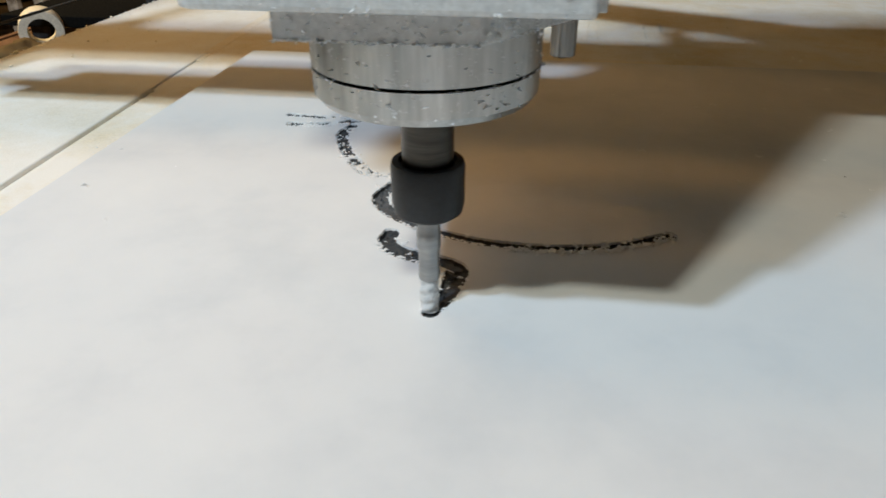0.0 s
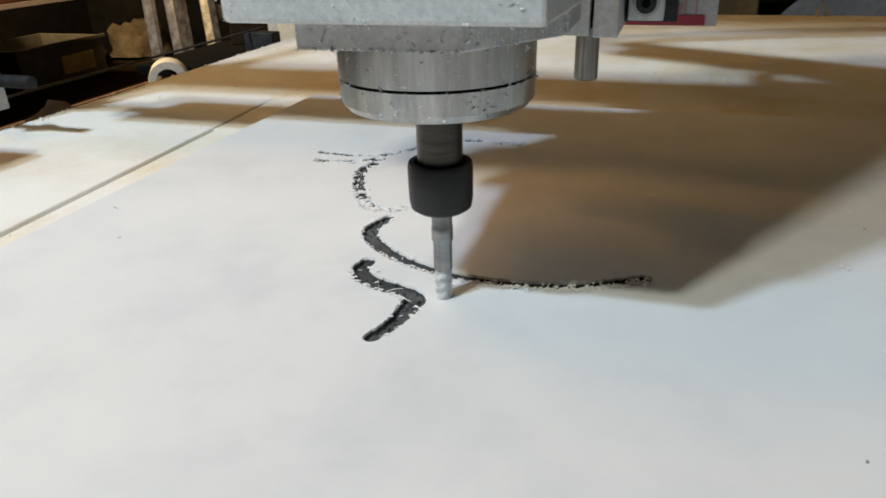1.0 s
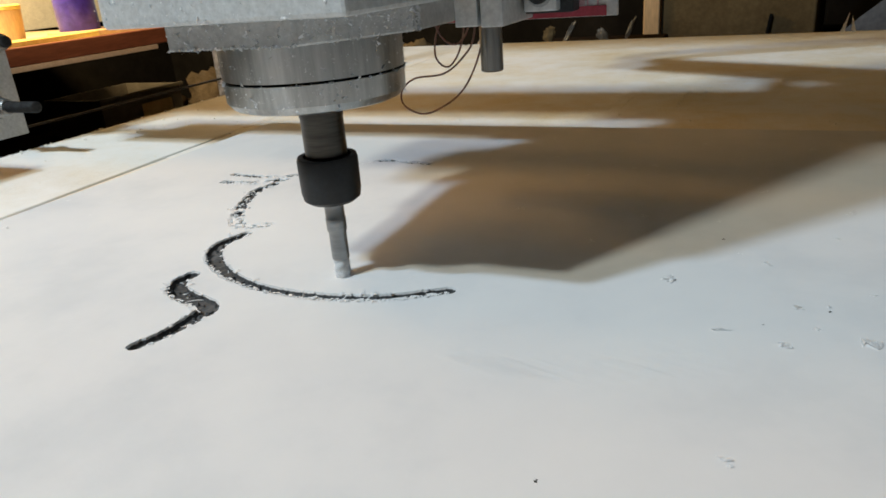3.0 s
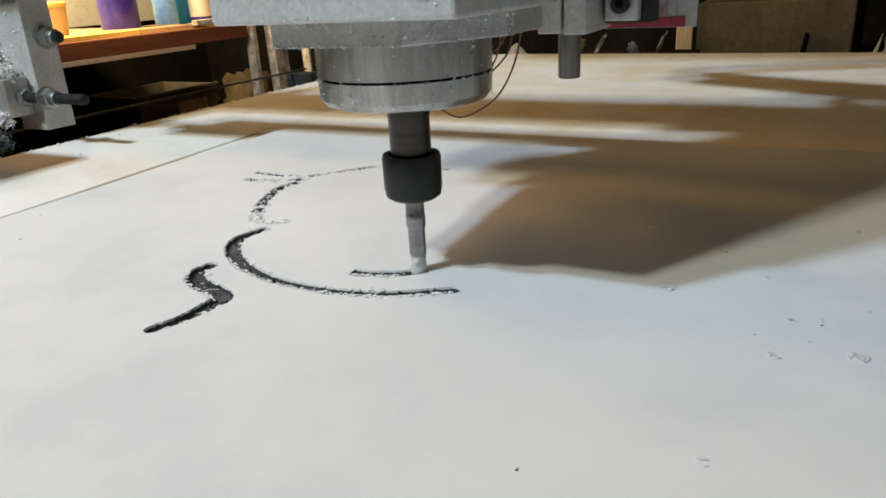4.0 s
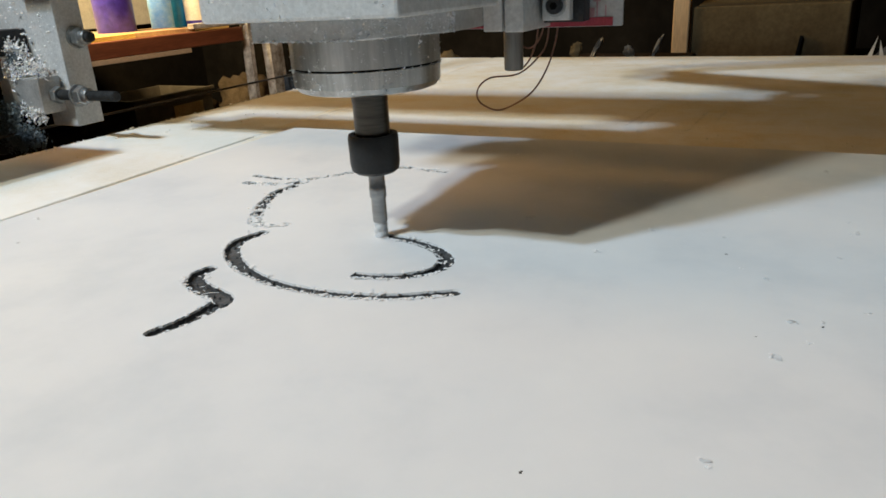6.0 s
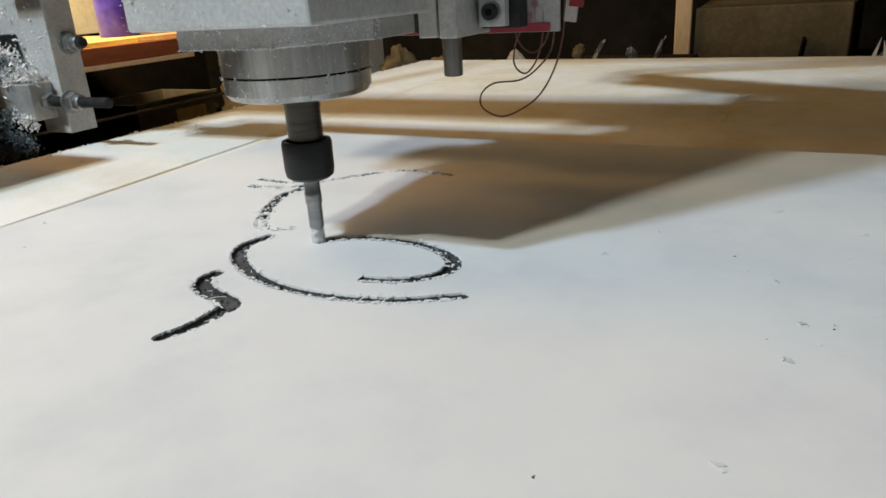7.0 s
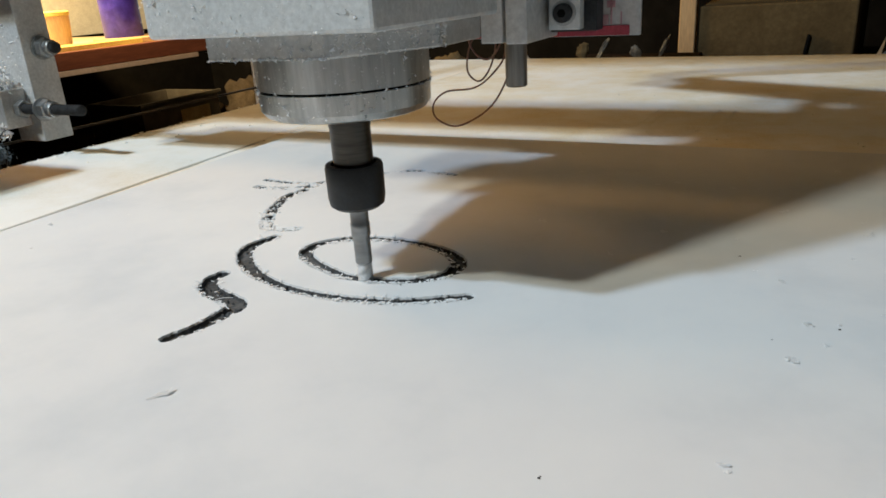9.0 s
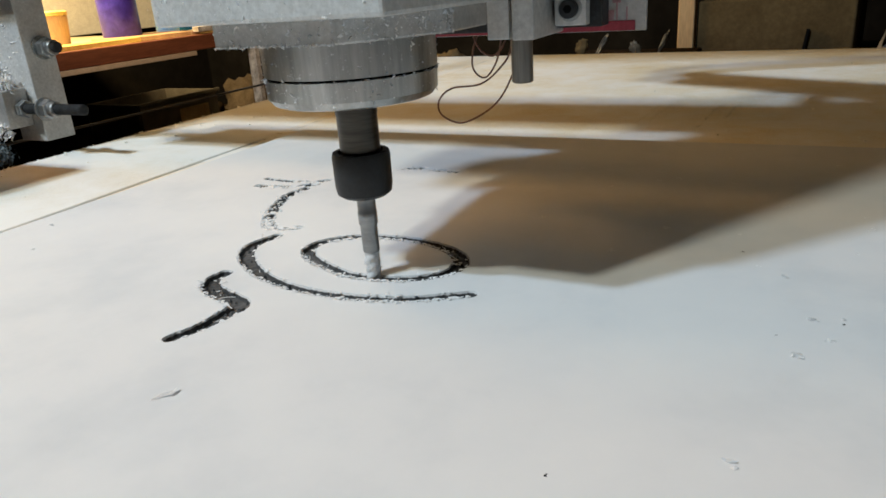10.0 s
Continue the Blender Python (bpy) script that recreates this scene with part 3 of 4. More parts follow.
def build_gantry():
    g = thing("gantry", "dusty aluminium gantry with end plate, bolts and cross beams", "machine gantry")
    part("end_plate", box((-0.4291, 0.1559, 0.0013), (-0.3983, 0.1813, 0.2543), 0.0008), M_PLATE, g, "bare aluminium end plate")
    part("side_plate", box((-0.4863, 0.1618, 0.0232), (-0.4297, 0.186, 0.2543), 0.0008), M_CAST, g)
    part("bearing_block", box((-0.4555, 0.1354, 0.0144), (-0.4077, 0.1554, 0.0431), 0.0008), M_ALU, g, "swarf-covered bearing block")
    smooth(part("guide_wheel", lathe([(0.004, -0.004), (0.016, -0.004), (0.0165, -0.001), (0.014, 0), (0.0165, 0.001), (0.016, 0.004), (0.004, 0.004)], 36, (-0.4621, 0.1288, -0.0031), Euler((0, radians(90), 0)).to_matrix()), M_DARKMETAL, g), 30)
    # unseen block and its mount, added to shade the bed's left edge
    part("side_shade_block", box((-0.47, -0.03, 0.052), (-0.337, 0.066, 0.082), 0.002), M_DARKMETAL, g)
    part("shade_block_mount", box((-0.47, 0.0665, 0.06), (-0.445, 0.1615, 0.08), 0.001), M_DARKMETAL, g)
    ry = Euler((0, radians(90), 0)).to_matrix()
    for y, z, x0, xn, x1, r in ((0.1712, 0.0711, -0.4093, -0.3979, -0.3796, 0.0041), (0.1486, 0.0282, -0.4225, -0.3807, -0.3367, 0.0041)):
        bolt = part("bolt", bmesh.new(), M_DARKMETAL, g, "dark threaded bolt")
        bm, n, k = bmesh.new(), int((x1 - x0) / 0.0004), 14
        add_lathe(bm, [(r * (1.0 if i % 2 else 0.9), (x1 - x0) * i / n) for i in range(n)] + [(r * 0.7, x1 - x0)], k, (x0, y, z), ry)
        bm.to_mesh(bolt.data)
        bm.free()
        smooth(part("washer", lathe([(0.0088, 0), (0.0088, 0.0015)], 28, (xn, y, z), ry), M_ZINC, bolt), 30)
        part("hex_nut", lathe([(0.0068, 0), (0.0077, 0.0009), (0.0077, 0.0060), (0.0068, 0.0069)], 6, (xn + 0.0016, y, z), ry), M_ZINC, bolt)
        smooth(part("collar", lathe([(0.0059, 0), (0.0059, 0.0044), (0.0051, 0.0055)], 24, (xn + 0.0087, y, z), ry), M_ZINC, bolt), 30)
    part("hex_nut", lathe([(0.0064, 0), (0.0070, 0.0009), (0.0070, 0.0055), (0.0064, 0.0062)], 6, (-0.4074, 0.1486, 0.0282), ry), M_ZINC, g)
    # out of view: rails and bars placed to throw the shadow bands on the bed
    part("rail_end", box((-0.44, 0.1125, 0.1483), (-0.3625, 0.12, 0.1592), 0.001), M_ALU, g)
    part("rail", box((-0.44, 0.1123, 0.2298), (0.9, 0.1203, 0.3275), 0.001), M_ALU, g)
    part("rail", box((-0.362, 0.1123, 0.1202), (0.9, 0.1203, 0.1866), 0.001), M_ALU, g)
    part("beam", box((-0.3995, 0.1211, 0.5435), (0.9, 0.1683, 0.6319), 0.001), M_ALU, g)
    part("shade_bar", box((-0.3995, 0.204, 0.6557), (0.9, 0.2629, 0.7369), 0.001), M_DARKMETAL, g)
    part("upright", box((-0.4395, 0.1205, 0.1495), (-0.425, 0.1545, 0.5427), 0.001), M_ALU, g)
    part("shade_bar_arm", box((-0.4, 0.1685, 0.6173), (-0.385, 0.2039, 0.6749), 0.001), M_ALU, g)
    return g


gantry = build_gantry()

# ---------------------------------------------------------------- workshop round the machine
def structure(name, lo, hi, mat, label):
    ob = part(name, box(lo, hi), mat)
    return tagged(ob, label, kind="structure")


structure("floor", (-2.6, -2.0, -0.85), (2.4, 2.6, -0.80), M_FLOOR, "grey concrete workshop floor")
structure("wall_north", (-2.6, 2.6, -0.8), (2.4, 2.7, 1.9), M_WALL, "workshop wall coloured near black for the unlit background")
structure("wall_west", (-2.7, -2.0, -0.8), (-2.6, 2.7, 1.9), M_WALL, "workshop wall coloured near black for the unlit background")
structure("wall_east", (2.4, -2.0, -0.8), (2.5, 2.7, 1.9), M_WALL, "workshop wall coloured near black for the unlit background")
structure("wall_south", (-2.7, -2.1, -0.8), (2.5, -2.0, 1.9), M_BOARDS, "bare pine board workshop wall")
structure("ceiling", (-2.7, -2.1, 1.9), (2.5, 2.7, 2.0), M_BOARDS, "bare pine board workshop ceiling")

table = thing("machine_table", "dark steel table under the machine bed", "table")
part("table_top", box((-0.40, -0.74, -0.10), (1.08, 0.78, BED_Z - 0.0185), 0.002), M_DARKMETAL, table)
for x in (-0.37, 1.0):
    for y in (-0.68, 0.70):
        part("leg", box((x, y, -0.8), (x + 0.06, y + 0.06, -0.1005), 0.002), M_DARKMETAL, table)

side = thing("side_table", "low red-brown wooden side table beside the machine bed", "side table")
part("table_top", box((-1.02, -0.5, -0.212), (-0.425, 1.2, -0.19), 0.002), M_CRATE, side)
part("front_strip", box((-1.034, -0.5, -0.212), (-1.021, 1.2, -0.187), 0.001), M_CRATE, side)
for x in (-0.98, -0.5):
    for y in (-0.4, 1.1):
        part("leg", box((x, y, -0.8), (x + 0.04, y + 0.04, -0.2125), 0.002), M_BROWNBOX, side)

rod = part("guide_rod", lathe([(0.0012, -0.6), (0.0012, 0.56)], 12, (-0.44, 0, -0.001), Euler((radians(-90), 0, 0)).to_matrix()), M_ROD)
tagged(rod, "thin steel guide rod along the machine bed edge", "guide rod")
for y in (-0.55, 0.53):
    part("rod_bracket", box((-0.448, y, -0.19), (-0.4105, y + 0.02, -0.003), 0.001), M_DARKMETAL, rod)

bench = thing("workbench", "cluttered wooden workbench with a red-brown front edge", "workbench")
part("worktop", box((-2.599, -0.6, -0.052), (-1.6255, 1.78, -0.010), 0.001), M_BENCHTOP, bench)
part("front_edge", box((-1.625, -0.6, -0.054), (-1.60, 1.78, -0.008), 0.003), M_WOODEDGE, bench, "red-brown front edge")
part("strip", box((-1.64, -0.6, -0.068), (-1.598, 1.53, -0.0545), 0.001), M_CREAMSTRIP, bench, "pale strip under the edge")
# the shade below the worktop is put into this shelf's colour
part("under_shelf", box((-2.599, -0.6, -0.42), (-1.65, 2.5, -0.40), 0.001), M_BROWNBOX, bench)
part("backboard", box((-2.599, -0.6, -0.0095), (-2.57, 2.3, 0.9), 0.002), M_CREAM, bench, "pale painted backboard")
for x, y, w, lean in ((-1.60, 1.865, 0.072, 1.6), (-1.63, 1.80, 0.022, -1.0), (-1.62, 2.085, 0.045, 2.2)):
    post = part("post", box((0, 0, 0), (0.035, w, 1.3), 0.003), M_PAINTEDPOST, bench, "chipped white post")
    post.matrix_local = pose(x, y + 0.8 * math.tan(radians(lean)), -0.8, lean)
part("cross_rail", box((-1.63, 1.56, 0.0), (-1.605, 1.86, 0.016), 0.002), M_PAINTEDPOST, bench, "chipped white rail")
part("cross_rail", box((-1.66, 2.086, -0.075), (-1.63, 2.40, -0.045), 0.002, Euler((radians(-4), 0, 0)).to_matrix()), M_PAINTEDPOST, bench, "chipped white rail")
part("cross_rail", box((-1.63, 2.13, -0.24), (-1.60, 2.55, -0.19), 0.002, Euler((radians(-12), 0, 0)).to_matrix()), M_PAINTEDPOST, bench, "chipped white rail")


def bottle(name, label, at, r, h, mat, capmat, neck=0.45, wrap=None):
    b = thing(name, label, "bottle", at=at)
    smooth(part("body", lathe([(r * 0.9, 0), (r, r * 0.12), (r, h * 0.62), (r * 0.85, h * 0.72), (r * neck, h * 0.8), (r * neck, h * 0.86)], 32), mat, b), 40)
    smooth(part("cap", lathe([(r * neck * 1.15, h * 0.862), (r * neck * 1.15, h * 0.98), (r * neck, h)], 24), capmat, b), 40)
    if wrap:
        smooth(part("wrap", lathe([(r * 1.01, h * 0.15), (r * 1.015, h * 0.16), (r * 1.015, h * 0.5), (r * 1.01, h * 0.51)], 32), wrap, b, "printed wrap"), 40)
    return b


bottle("jug", "dark purple plastic jug on the workbench", (-1.80, 1.435, -0.0095), 0.058, 0.28, M_PURPLE, M_CREAM, 0.4)
bottle("bottle", "pale blue bottle on the workbench", (-1.80, 1.622, -0.0095), 0.037, 0.24, M_SKYBLUE, M_CREAM, 0.45)
bottle("bottle", "teal plastic bottle on the workbench", (-1.83, 1.725, -0.0095), 0.035, 0.25, M_TEAL, M_TEAL, 0.5)
bottle("bottle", "purple plastic bottle with a white wrap on the workbench", (-1.76, 1.742, -0.0095), 0.038, 0.2, M_PURPLE, M_PURPLE, 0.5, M_CREAM)
bottle("bottle", "small dark bottle on the workbench", (-2.0, 2.02, -0.0095), 0.05, 0.2, M_BROWNBOX, M_BROWNBOX, 0.5)
tub1 = thing("food_tub", "small tan tub with a yellow lid on the workbench", "tub", at=(-1.78, 1.195, -0.0095))
smooth(part("body", lathe([(0.03, 0), (0.036, 0.075), (0.0365, 0.09)], 32), M_PINE, tub1), 40)
smooth(part("lid", lathe([(0.039, 0.0905), (0.039, 0.1), (0.033, 0.104)], 32), M_YELLOW, tub1), 40)
for x0, y0, x1, y1, z, turn, mat, lab in ((-1.72, 1.02, -1.63, 1.36, -0.0095, 4, M_YELLOW, "short yellow board lying on the workbench"),
                                       (-1.86, 1.36, -1.64, 1.60, -0.0095, -7, M_PINE, "short pine board lying on the workbench"),
                                       (-1.70, 1.55, -1.635, 1.76, -0.0095, 3, M_BENCHTOP, "offcut of pale board lying on the workbench")):
    ob = part("board", box((x0, y0, z), (x1, y1, z + 0.014), 0.002, Euler((0, 0, radians(turn))).to_matrix()), mat)
    tagged(ob, lab, "board", "boards on the workbench")

tub = thing("storage_tub", "grey translucent storage tub on the shelf below the workbench", "storage tub")
for lo, hi in (((-2.12, 1.70), (-2.11, 2.11)), ((-2.40, 1.70), (-2.121, 1.71)), ((-2.40, 2.10), (-2.121, 2.11)), ((-2.41, 1.70), (-2.401, 2.11))):
    part("wall", box((*lo, -0.3995), (*hi, -0.262), 0.002), M_TUB, tub)
part("rim", box((-2.108, 1.69, -0.272), (-2.098, 2.12, -0.258), 0.002), M_TUB, tub)
part("sticker", box((-2.1095, 1.89, -0.375), (-2.1065, 2.05, -0.31), 0.001), M_BENCHTOP, tub, "yellowed paper sticker")


def rag(name, label, at, size, mat, seed):
    """A crumpled heap of cloth or scrap."""
    bm = bmesh.new()
    bmesh.ops.create_icosphere(bm, subdivisions=4, radius=1.0)
    for v in bm.verts:
        n = noise.fractal(v.co * 1.7 + Vector((seed, 0, 0)), 0.8, 2.2, 4)
        k = 1.0 + 0.32 * n
        v.co = Vector((v.co.x * k * size[0], v.co.y * k * size[1], max(-0.02, v.co.z * k) * size[2]))
    ob = smooth(part(name, bm, mat), 180)
    ob.location = at
    return tagged(ob, label, "rag")


rag("rag", "crumpled brown rag on the shelf below the workbench", (-2.2, 2.42, -0.385), (0.15, 0.12, 0.13), M_RAG, 3)
rag("rag", "crumpled rag on the shelf below the workbench, coloured dark for the shade there", (-2.3, 2.2, -0.39), (0.1, 0.08, 0.08), M_BROWNBOX, 8)
rag("rag", "crumpled brown rag on the side table", (-0.86, 0.83, -0.1895), (0.05, 0.06, 0.035), M_CARD, 13)
rag("rag", "crumpled reddish rag on the side table", (-0.80, 0.72, -0.1895), (0.04, 0.05, 0.03), M_WOODEDGE, 21)
rag("rag", "crumpled dark rag on the side table", (-0.92, 0.70, -0.1895), (0.06, 0.06, 0.04), M_BROWNBOX, 27)

roll = thing("tape_roll", "cream tape roll lying on its side on the side table", "tape roll", at=(-0.886, 0.932, -0.153))
roll.rotation_euler = (radians(90), 0, radians(35))
bm = bmesh.new()
prof = [(0.022, -0.026), (0.0352, -0.026), (0.036, -0.024), (0.036, 0.024), (0.0352, 0.026), (0.022, 0.026)]
rings = []
for k in range(40):
    a = 2 * math.pi * k / 40
    rings.append([bm.verts.new((r * math.cos(a), r * math.sin(a), z)) for r, z in prof])
for k in range(40):
    p, q = rings[k], rings[(k + 1) % 40]
    for i in range(6):
        bm.faces.new((p[i], q[i], q[(i + 1) % 6], p[(i + 1) % 6]))
smooth(part("winding", bm, M_CREAM, roll), 40)

# behind the machine
back = thing("back_shelf", "low shelf behind the machine, coloured near black as if in shade", "shelf")
# shelf boards take the gap colour, so their shade is painted
part("board", box((-0.2, 0.98, -0.16), (0.9, 2.2, -0.14), 0.002), M_GAPSHADE, back)
part("board", box((-1.0, 0.98, -0.16), (-0.2003, 1.3, -0.14), 0.002), M_GAPSHADE, back)
for x, y in ((-0.96, 1.0), (-0.96, 1.24), (0.85, 1.0), (0.85, 2.15), (-0.19, 2.15)):
    part("leg", box((x, y, -0.8), (x + 0.04, y + 0.04, -0.1605), 0.002), M_DARKMETAL, back)
stud = part("wooden_post", box((-0.150, 1.6, -0.1395), (-0.113, 1.64, 1.2), 0.003), M_PINE)
tagged(stud, "bare orange pine post standing behind the machine", "post")
carton = thing("cardboard_box", "brown cardboard box standing behind the machine", "box")
part("carton", prism([(-0.106, 1.61), (0.215, 1.63), (0.25, 1.95), (-0.106, 1.95)], -0.1395, 0.014, 0.004), M_CARD, carton)
part("flap", box((-0.1, 1.66, 0.0145), (0.12, 1.93, 0.019), 0.001, Euler((radians(3), radians(2), 0)).to_matrix()), M_CARD, carton)
# near-black bar painted as the shade inside the slit
part("slit", box((0.118, 1.612, -0.11), (0.124, 1.624, -0.055), 0.0, Euler((0, radians(8), 0)).to_matrix()), M_GAPSHADE, carton, "dark hand slit")
bm = bmesh.new()
vs = [bm.verts.new(p) for p in ((0.215, 1.585, -0.139), (0.62, 1.5, -0.139), (0.62, 1.52, 0.12), (0.40, 1.56, 0.03), (0.245, 1.66, -0.139), (0.64, 1.8, -0.139), (0.64, 1.75, 0.1), (0.42, 1.68, 0.02))]
for f in ((0, 1, 2, 3), (4, 7, 6, 5), (0, 3, 7, 4), (3, 2, 6, 7), (1, 5, 6, 2), (0, 4, 5, 1)):
    bm.faces.new([vs[i] for i in f])
bmesh.ops.subdivide_edges(bm, edges=bm.edges[:], cuts=6, use_grid_fill=True)
for v in bm.verts:
    v.co += 0.012 * noise.noise_vector(v.co * 9)
ob = smooth(part("dust_cover", bm, M_CLOTH), 60)
tagged(ob, "grey cloth cover draped behind the machine", "cover")
beam2 = part("leaning_board", box((0.13, 1.70, 0.02), (0.6, 1.72, 0.5), 0.002, Euler((0, radians(30), 0)).to_matrix()), M_DARKMETAL)
tagged(beam2, "dark board leaning behind the cardboard box", "board")
for k, (x, y, w, h, mat, lab) in enumerate(((-0.762, 1.15, 0.05, 0.147, M_CREAM, "small white carton on the back shelf"), (-0.83, 1.22, 0.06, 0.12, M_SIGN, "small grey carton on the back shelf"), (-0.95, 1.25, 0.09, 0.1, M_BROWNBOX, "small dark brown carton on the back shelf"))):
    ob = part("small_carton", box((x, y, -0.1395), (x + w, y + 0.06, -0.1395 + h), 0.003, Euler((0, 0, radians(12 * k - 9))).to_matrix()), mat)
    tagged(ob, lab, "carton", "cartons on the back shelf")
rag("rag", "crumpled dusty rag on the back shelf", (-0.45, 1.16, -0.1395), (0.07, 0.05, 0.075), M_CARD, 31)
rag("rag", "crumpled brown rag on the back shelf", (-0.66, 1.18, -0.1395), (0.05, 0.045, 0.115), M_CARD, 36)
rag("rag", "crumpled brown rag among the cartons on the back shelf", (-0.56, 1.2, -0.1395), (0.06, 0.05, 0.10), M_CARD, 41)

rag("rag", "large crumpled cream rag on the back shelf", (-0.36, 1.13, -0.1395), (0.075, 0.04, 0.10), M_OLDRAG, 52)

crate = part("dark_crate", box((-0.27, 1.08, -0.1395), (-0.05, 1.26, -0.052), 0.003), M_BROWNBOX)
tagged(crate, "low dark wooden crate on the back shelf", "crate")
for x, y, w, h, lean, mat, lab in ((-0.205, 1.12, 0.010, 0.044, 28, M_TUB, "crumpled strip of dull plastic on the dark crate"),
                                   (-0.148, 1.13, 0.016, 0.026, -20, M_TUB, "crumpled grey plastic scrap on the dark crate"),
                                   (-0.098, 1.12, 0.008, 0.046, 24, M_TUB, "thin dull plastic strip leaning on the dark crate"),
                                   (-0.245, 1.13, 0.020, 0.030, 10, M_CARD, "crumpled brown paper scrap on the dark crate")):
    bm = bmesh.new()
    bmesh.ops.create_icosphere(bm, subdivisions=3, radius=1.0)
    for v in bm.verts:
        k = 1 + 0.5 * noise.fractal(v.co * 2.1 + Vector((x * 90, 0, 0)), 0.8, 2.2, 3)
        v.co = Vector((v.co.x * w * k / 2, v.co.y * 0.006 * k, v.co.z * h * k / 2))
    ob = smooth(part("plastic_scrap", bm, mat), 50)
    ob.rotation_euler = (0, radians(lean), 0)
    bpy.context.view_layer.update()
    ob.location = (x, y, -0.052 - min((ob.rotation_euler.to_matrix() @ v.co).z for v in ob.data.vertices))
    tagged(ob, lab, "scrap", "scraps on the dark crate")

# ---------------------------------------------------------------- loose swarf
def add_flake(bm, at, size, rng, up=0.5, flat=False):
    """One ragged curl of swarf."""
    yaw = rng.uniform(0, 2 * math.pi)
    pitch = rng.uniform(-0.15, 0.15) if flat else rng.uniform(-up, up * 1.6)
    m = Matrix.Translation(at) @ Euler((rng.uniform(-0.6, 0.6) * (0.3 if flat else 1), pitch, yaw)).to_matrix().to_4x4()
    n, w = 4, size * rng.uniform(0.3, 0.75)
    bend = rng.uniform(-0.1, 0.25) if flat else rng.uniform(-0.5, 0.9)
    a, b = [], []
    for i in range(n + 1):
        u = i / n
        x = size * (u - 0.5)
        z = size * bend * (u - 0.5) ** 2
        ww = w * (1 - 0.75 * abs(2 * u - 1) ** 1.5) * rng.uniform(0.7, 1.2)
        sk = w * 0.4 * rng.uniform(-1, 1)
        a.append(bm.verts.new(m @ Vector((x, -ww / 2 + sk, z))))
        b.append(bm.verts.new(m @ Vector((x, ww / 2 + sk, z + w * 0.15 * rng.uniform(-1, 1)))))
    for i in range(n):
        bm.faces.new((a[i], a[i + 1], b[i + 1], b[i]))


def add_crumb(bm, at, size, rng, squash=0.7):
    """One irregular crumb of plastic or dust."""
    tips = []
    turn = Euler((rng.uniform(0, 6), rng.uniform(0, 6), rng.uniform(0, 6))).to_matrix()
    for d in ((1, 0, 0), (-1, 0, 0), (0, 1, 0), (0, -1, 0), (0, 0, 1), (0, 0, -1)):
        v = turn @ (Vector(d) * size * rng.uniform(0.3, 0.75))
        v.z *= squash
        tips.append(bm.verts.new(Vector(at) + v))
    for a, b in ((0, 2), (2, 1), (1, 3), (3, 0)):
        bm.faces.new((tips[a], tips[b], tips[4]))
        bm.faces.new((tips[b], tips[a], tips[5]))


def add_tuft(bm, at, out, size, rng):
    """A torn tongue of white skin that points away from the cut and curls up."""
    out = (out + Vector((rng.uniform(-0.7, 0.7), rng.uniform(-0.7, 0.7), 0))).normalized()
    side = Vector((-out.y, out.x, 0))
    w, lift = size * rng.uniform(0.45, 0.95), rng.uniform(0.02, 0.22)
    a, b = [], []
    for i in range(5):
        u = i / 4
        p = at + out * size * (u - 0.25) + Vector((0, 0, size * lift * u * u + 0.0001)) + side * w * rng.uniform(-0.25, 0.25)
        ww = w * (1 - 0.85 * u ** 1.4) * rng.uniform(0.75, 1.2)
        a.append(bm.verts.new(p - side * ww / 2))
        b.append(bm.verts.new(p + side * ww / 2 + Vector((0, 0, w * rng.uniform(-0.06, 0.2)))))
    for i in range(4):
        bm.faces.new((a[i], a[i + 1], b[i + 1], b[i]))


def fringe_along(bm, line, rng, per_point, reach, name=""):
    """Ragged lips on both sides of a cut, heavier where the climb of the cutter tears the skin."""
    for i in range(1, len(line) - 1):
        d = (line[i + 1] - line[i - 1]).normalized()
        nrm = Vector((d.y, -d.x, 0))
        r = swell(name, i / (len(line) - 1)) if name in SWELL else reach
        for side in (1, -1):
            torn = 0.10 + 0.90 * max(0.0, -nrm.y * side)
            if rng.random() < per_point * torn * 0.45:
                p = line[i] + nrm * side * (r + rng.uniform(-0.0003, 0.0012))
                add_crumb(bm, p + Vector((0, 0, 0.0001)), rng.uniform(0.0004, 0.0010), rng, 0.4)
            if rng.random() < per_point * torn:
                p = line[i] + nrm * side * (r + rng.uniform(-0.0006, 0.0006))
                add_tuft(bm, p, nrm * side, min(0.0040, rng.uniform(0.0010, 0.0020) + rng.expovariate(2600)), rng)


rng = random.Random(4)
bm = bmesh.new()
for name, dens in (("arc", 0.75), ("tail", 0.75), ("brow", 0.26), ("prong", 0.4), ("tip", 0.9), ("ear", 0.7)):
    fringe_along(bm, spline(CUTS[name], 0.0006), rng, dens, WIDTH[name], name)
for name, count in (("ear", 70), ("prong", 40), ("brow", 30)):
    line = spline(CUTS[name], 0.0006)
    for k in range(count):
        p = rng.choice(line)
        add_crumb(bm, p + Vector((rng.gauss(0, 0.002), rng.gauss(0, 0.002), rng.uniform(-0.0008, 0.0003))), rng.uniform(0.0006, 0.002), rng)
for name, count in (("arc", 14), ("tail", 10)):
    line = spline(CUTS[name], 0.0006)
    for k in range(count):
        p = rng.choice(line)
        add_flake(bm, p + Vector((rng.uniform(-0.002, 0.002), rng.uniform(-0.002, 0.002), rng.uniform(-0.003, -0.0003))), rng.uniform(0.0012, 0.003), rng, 0.8)
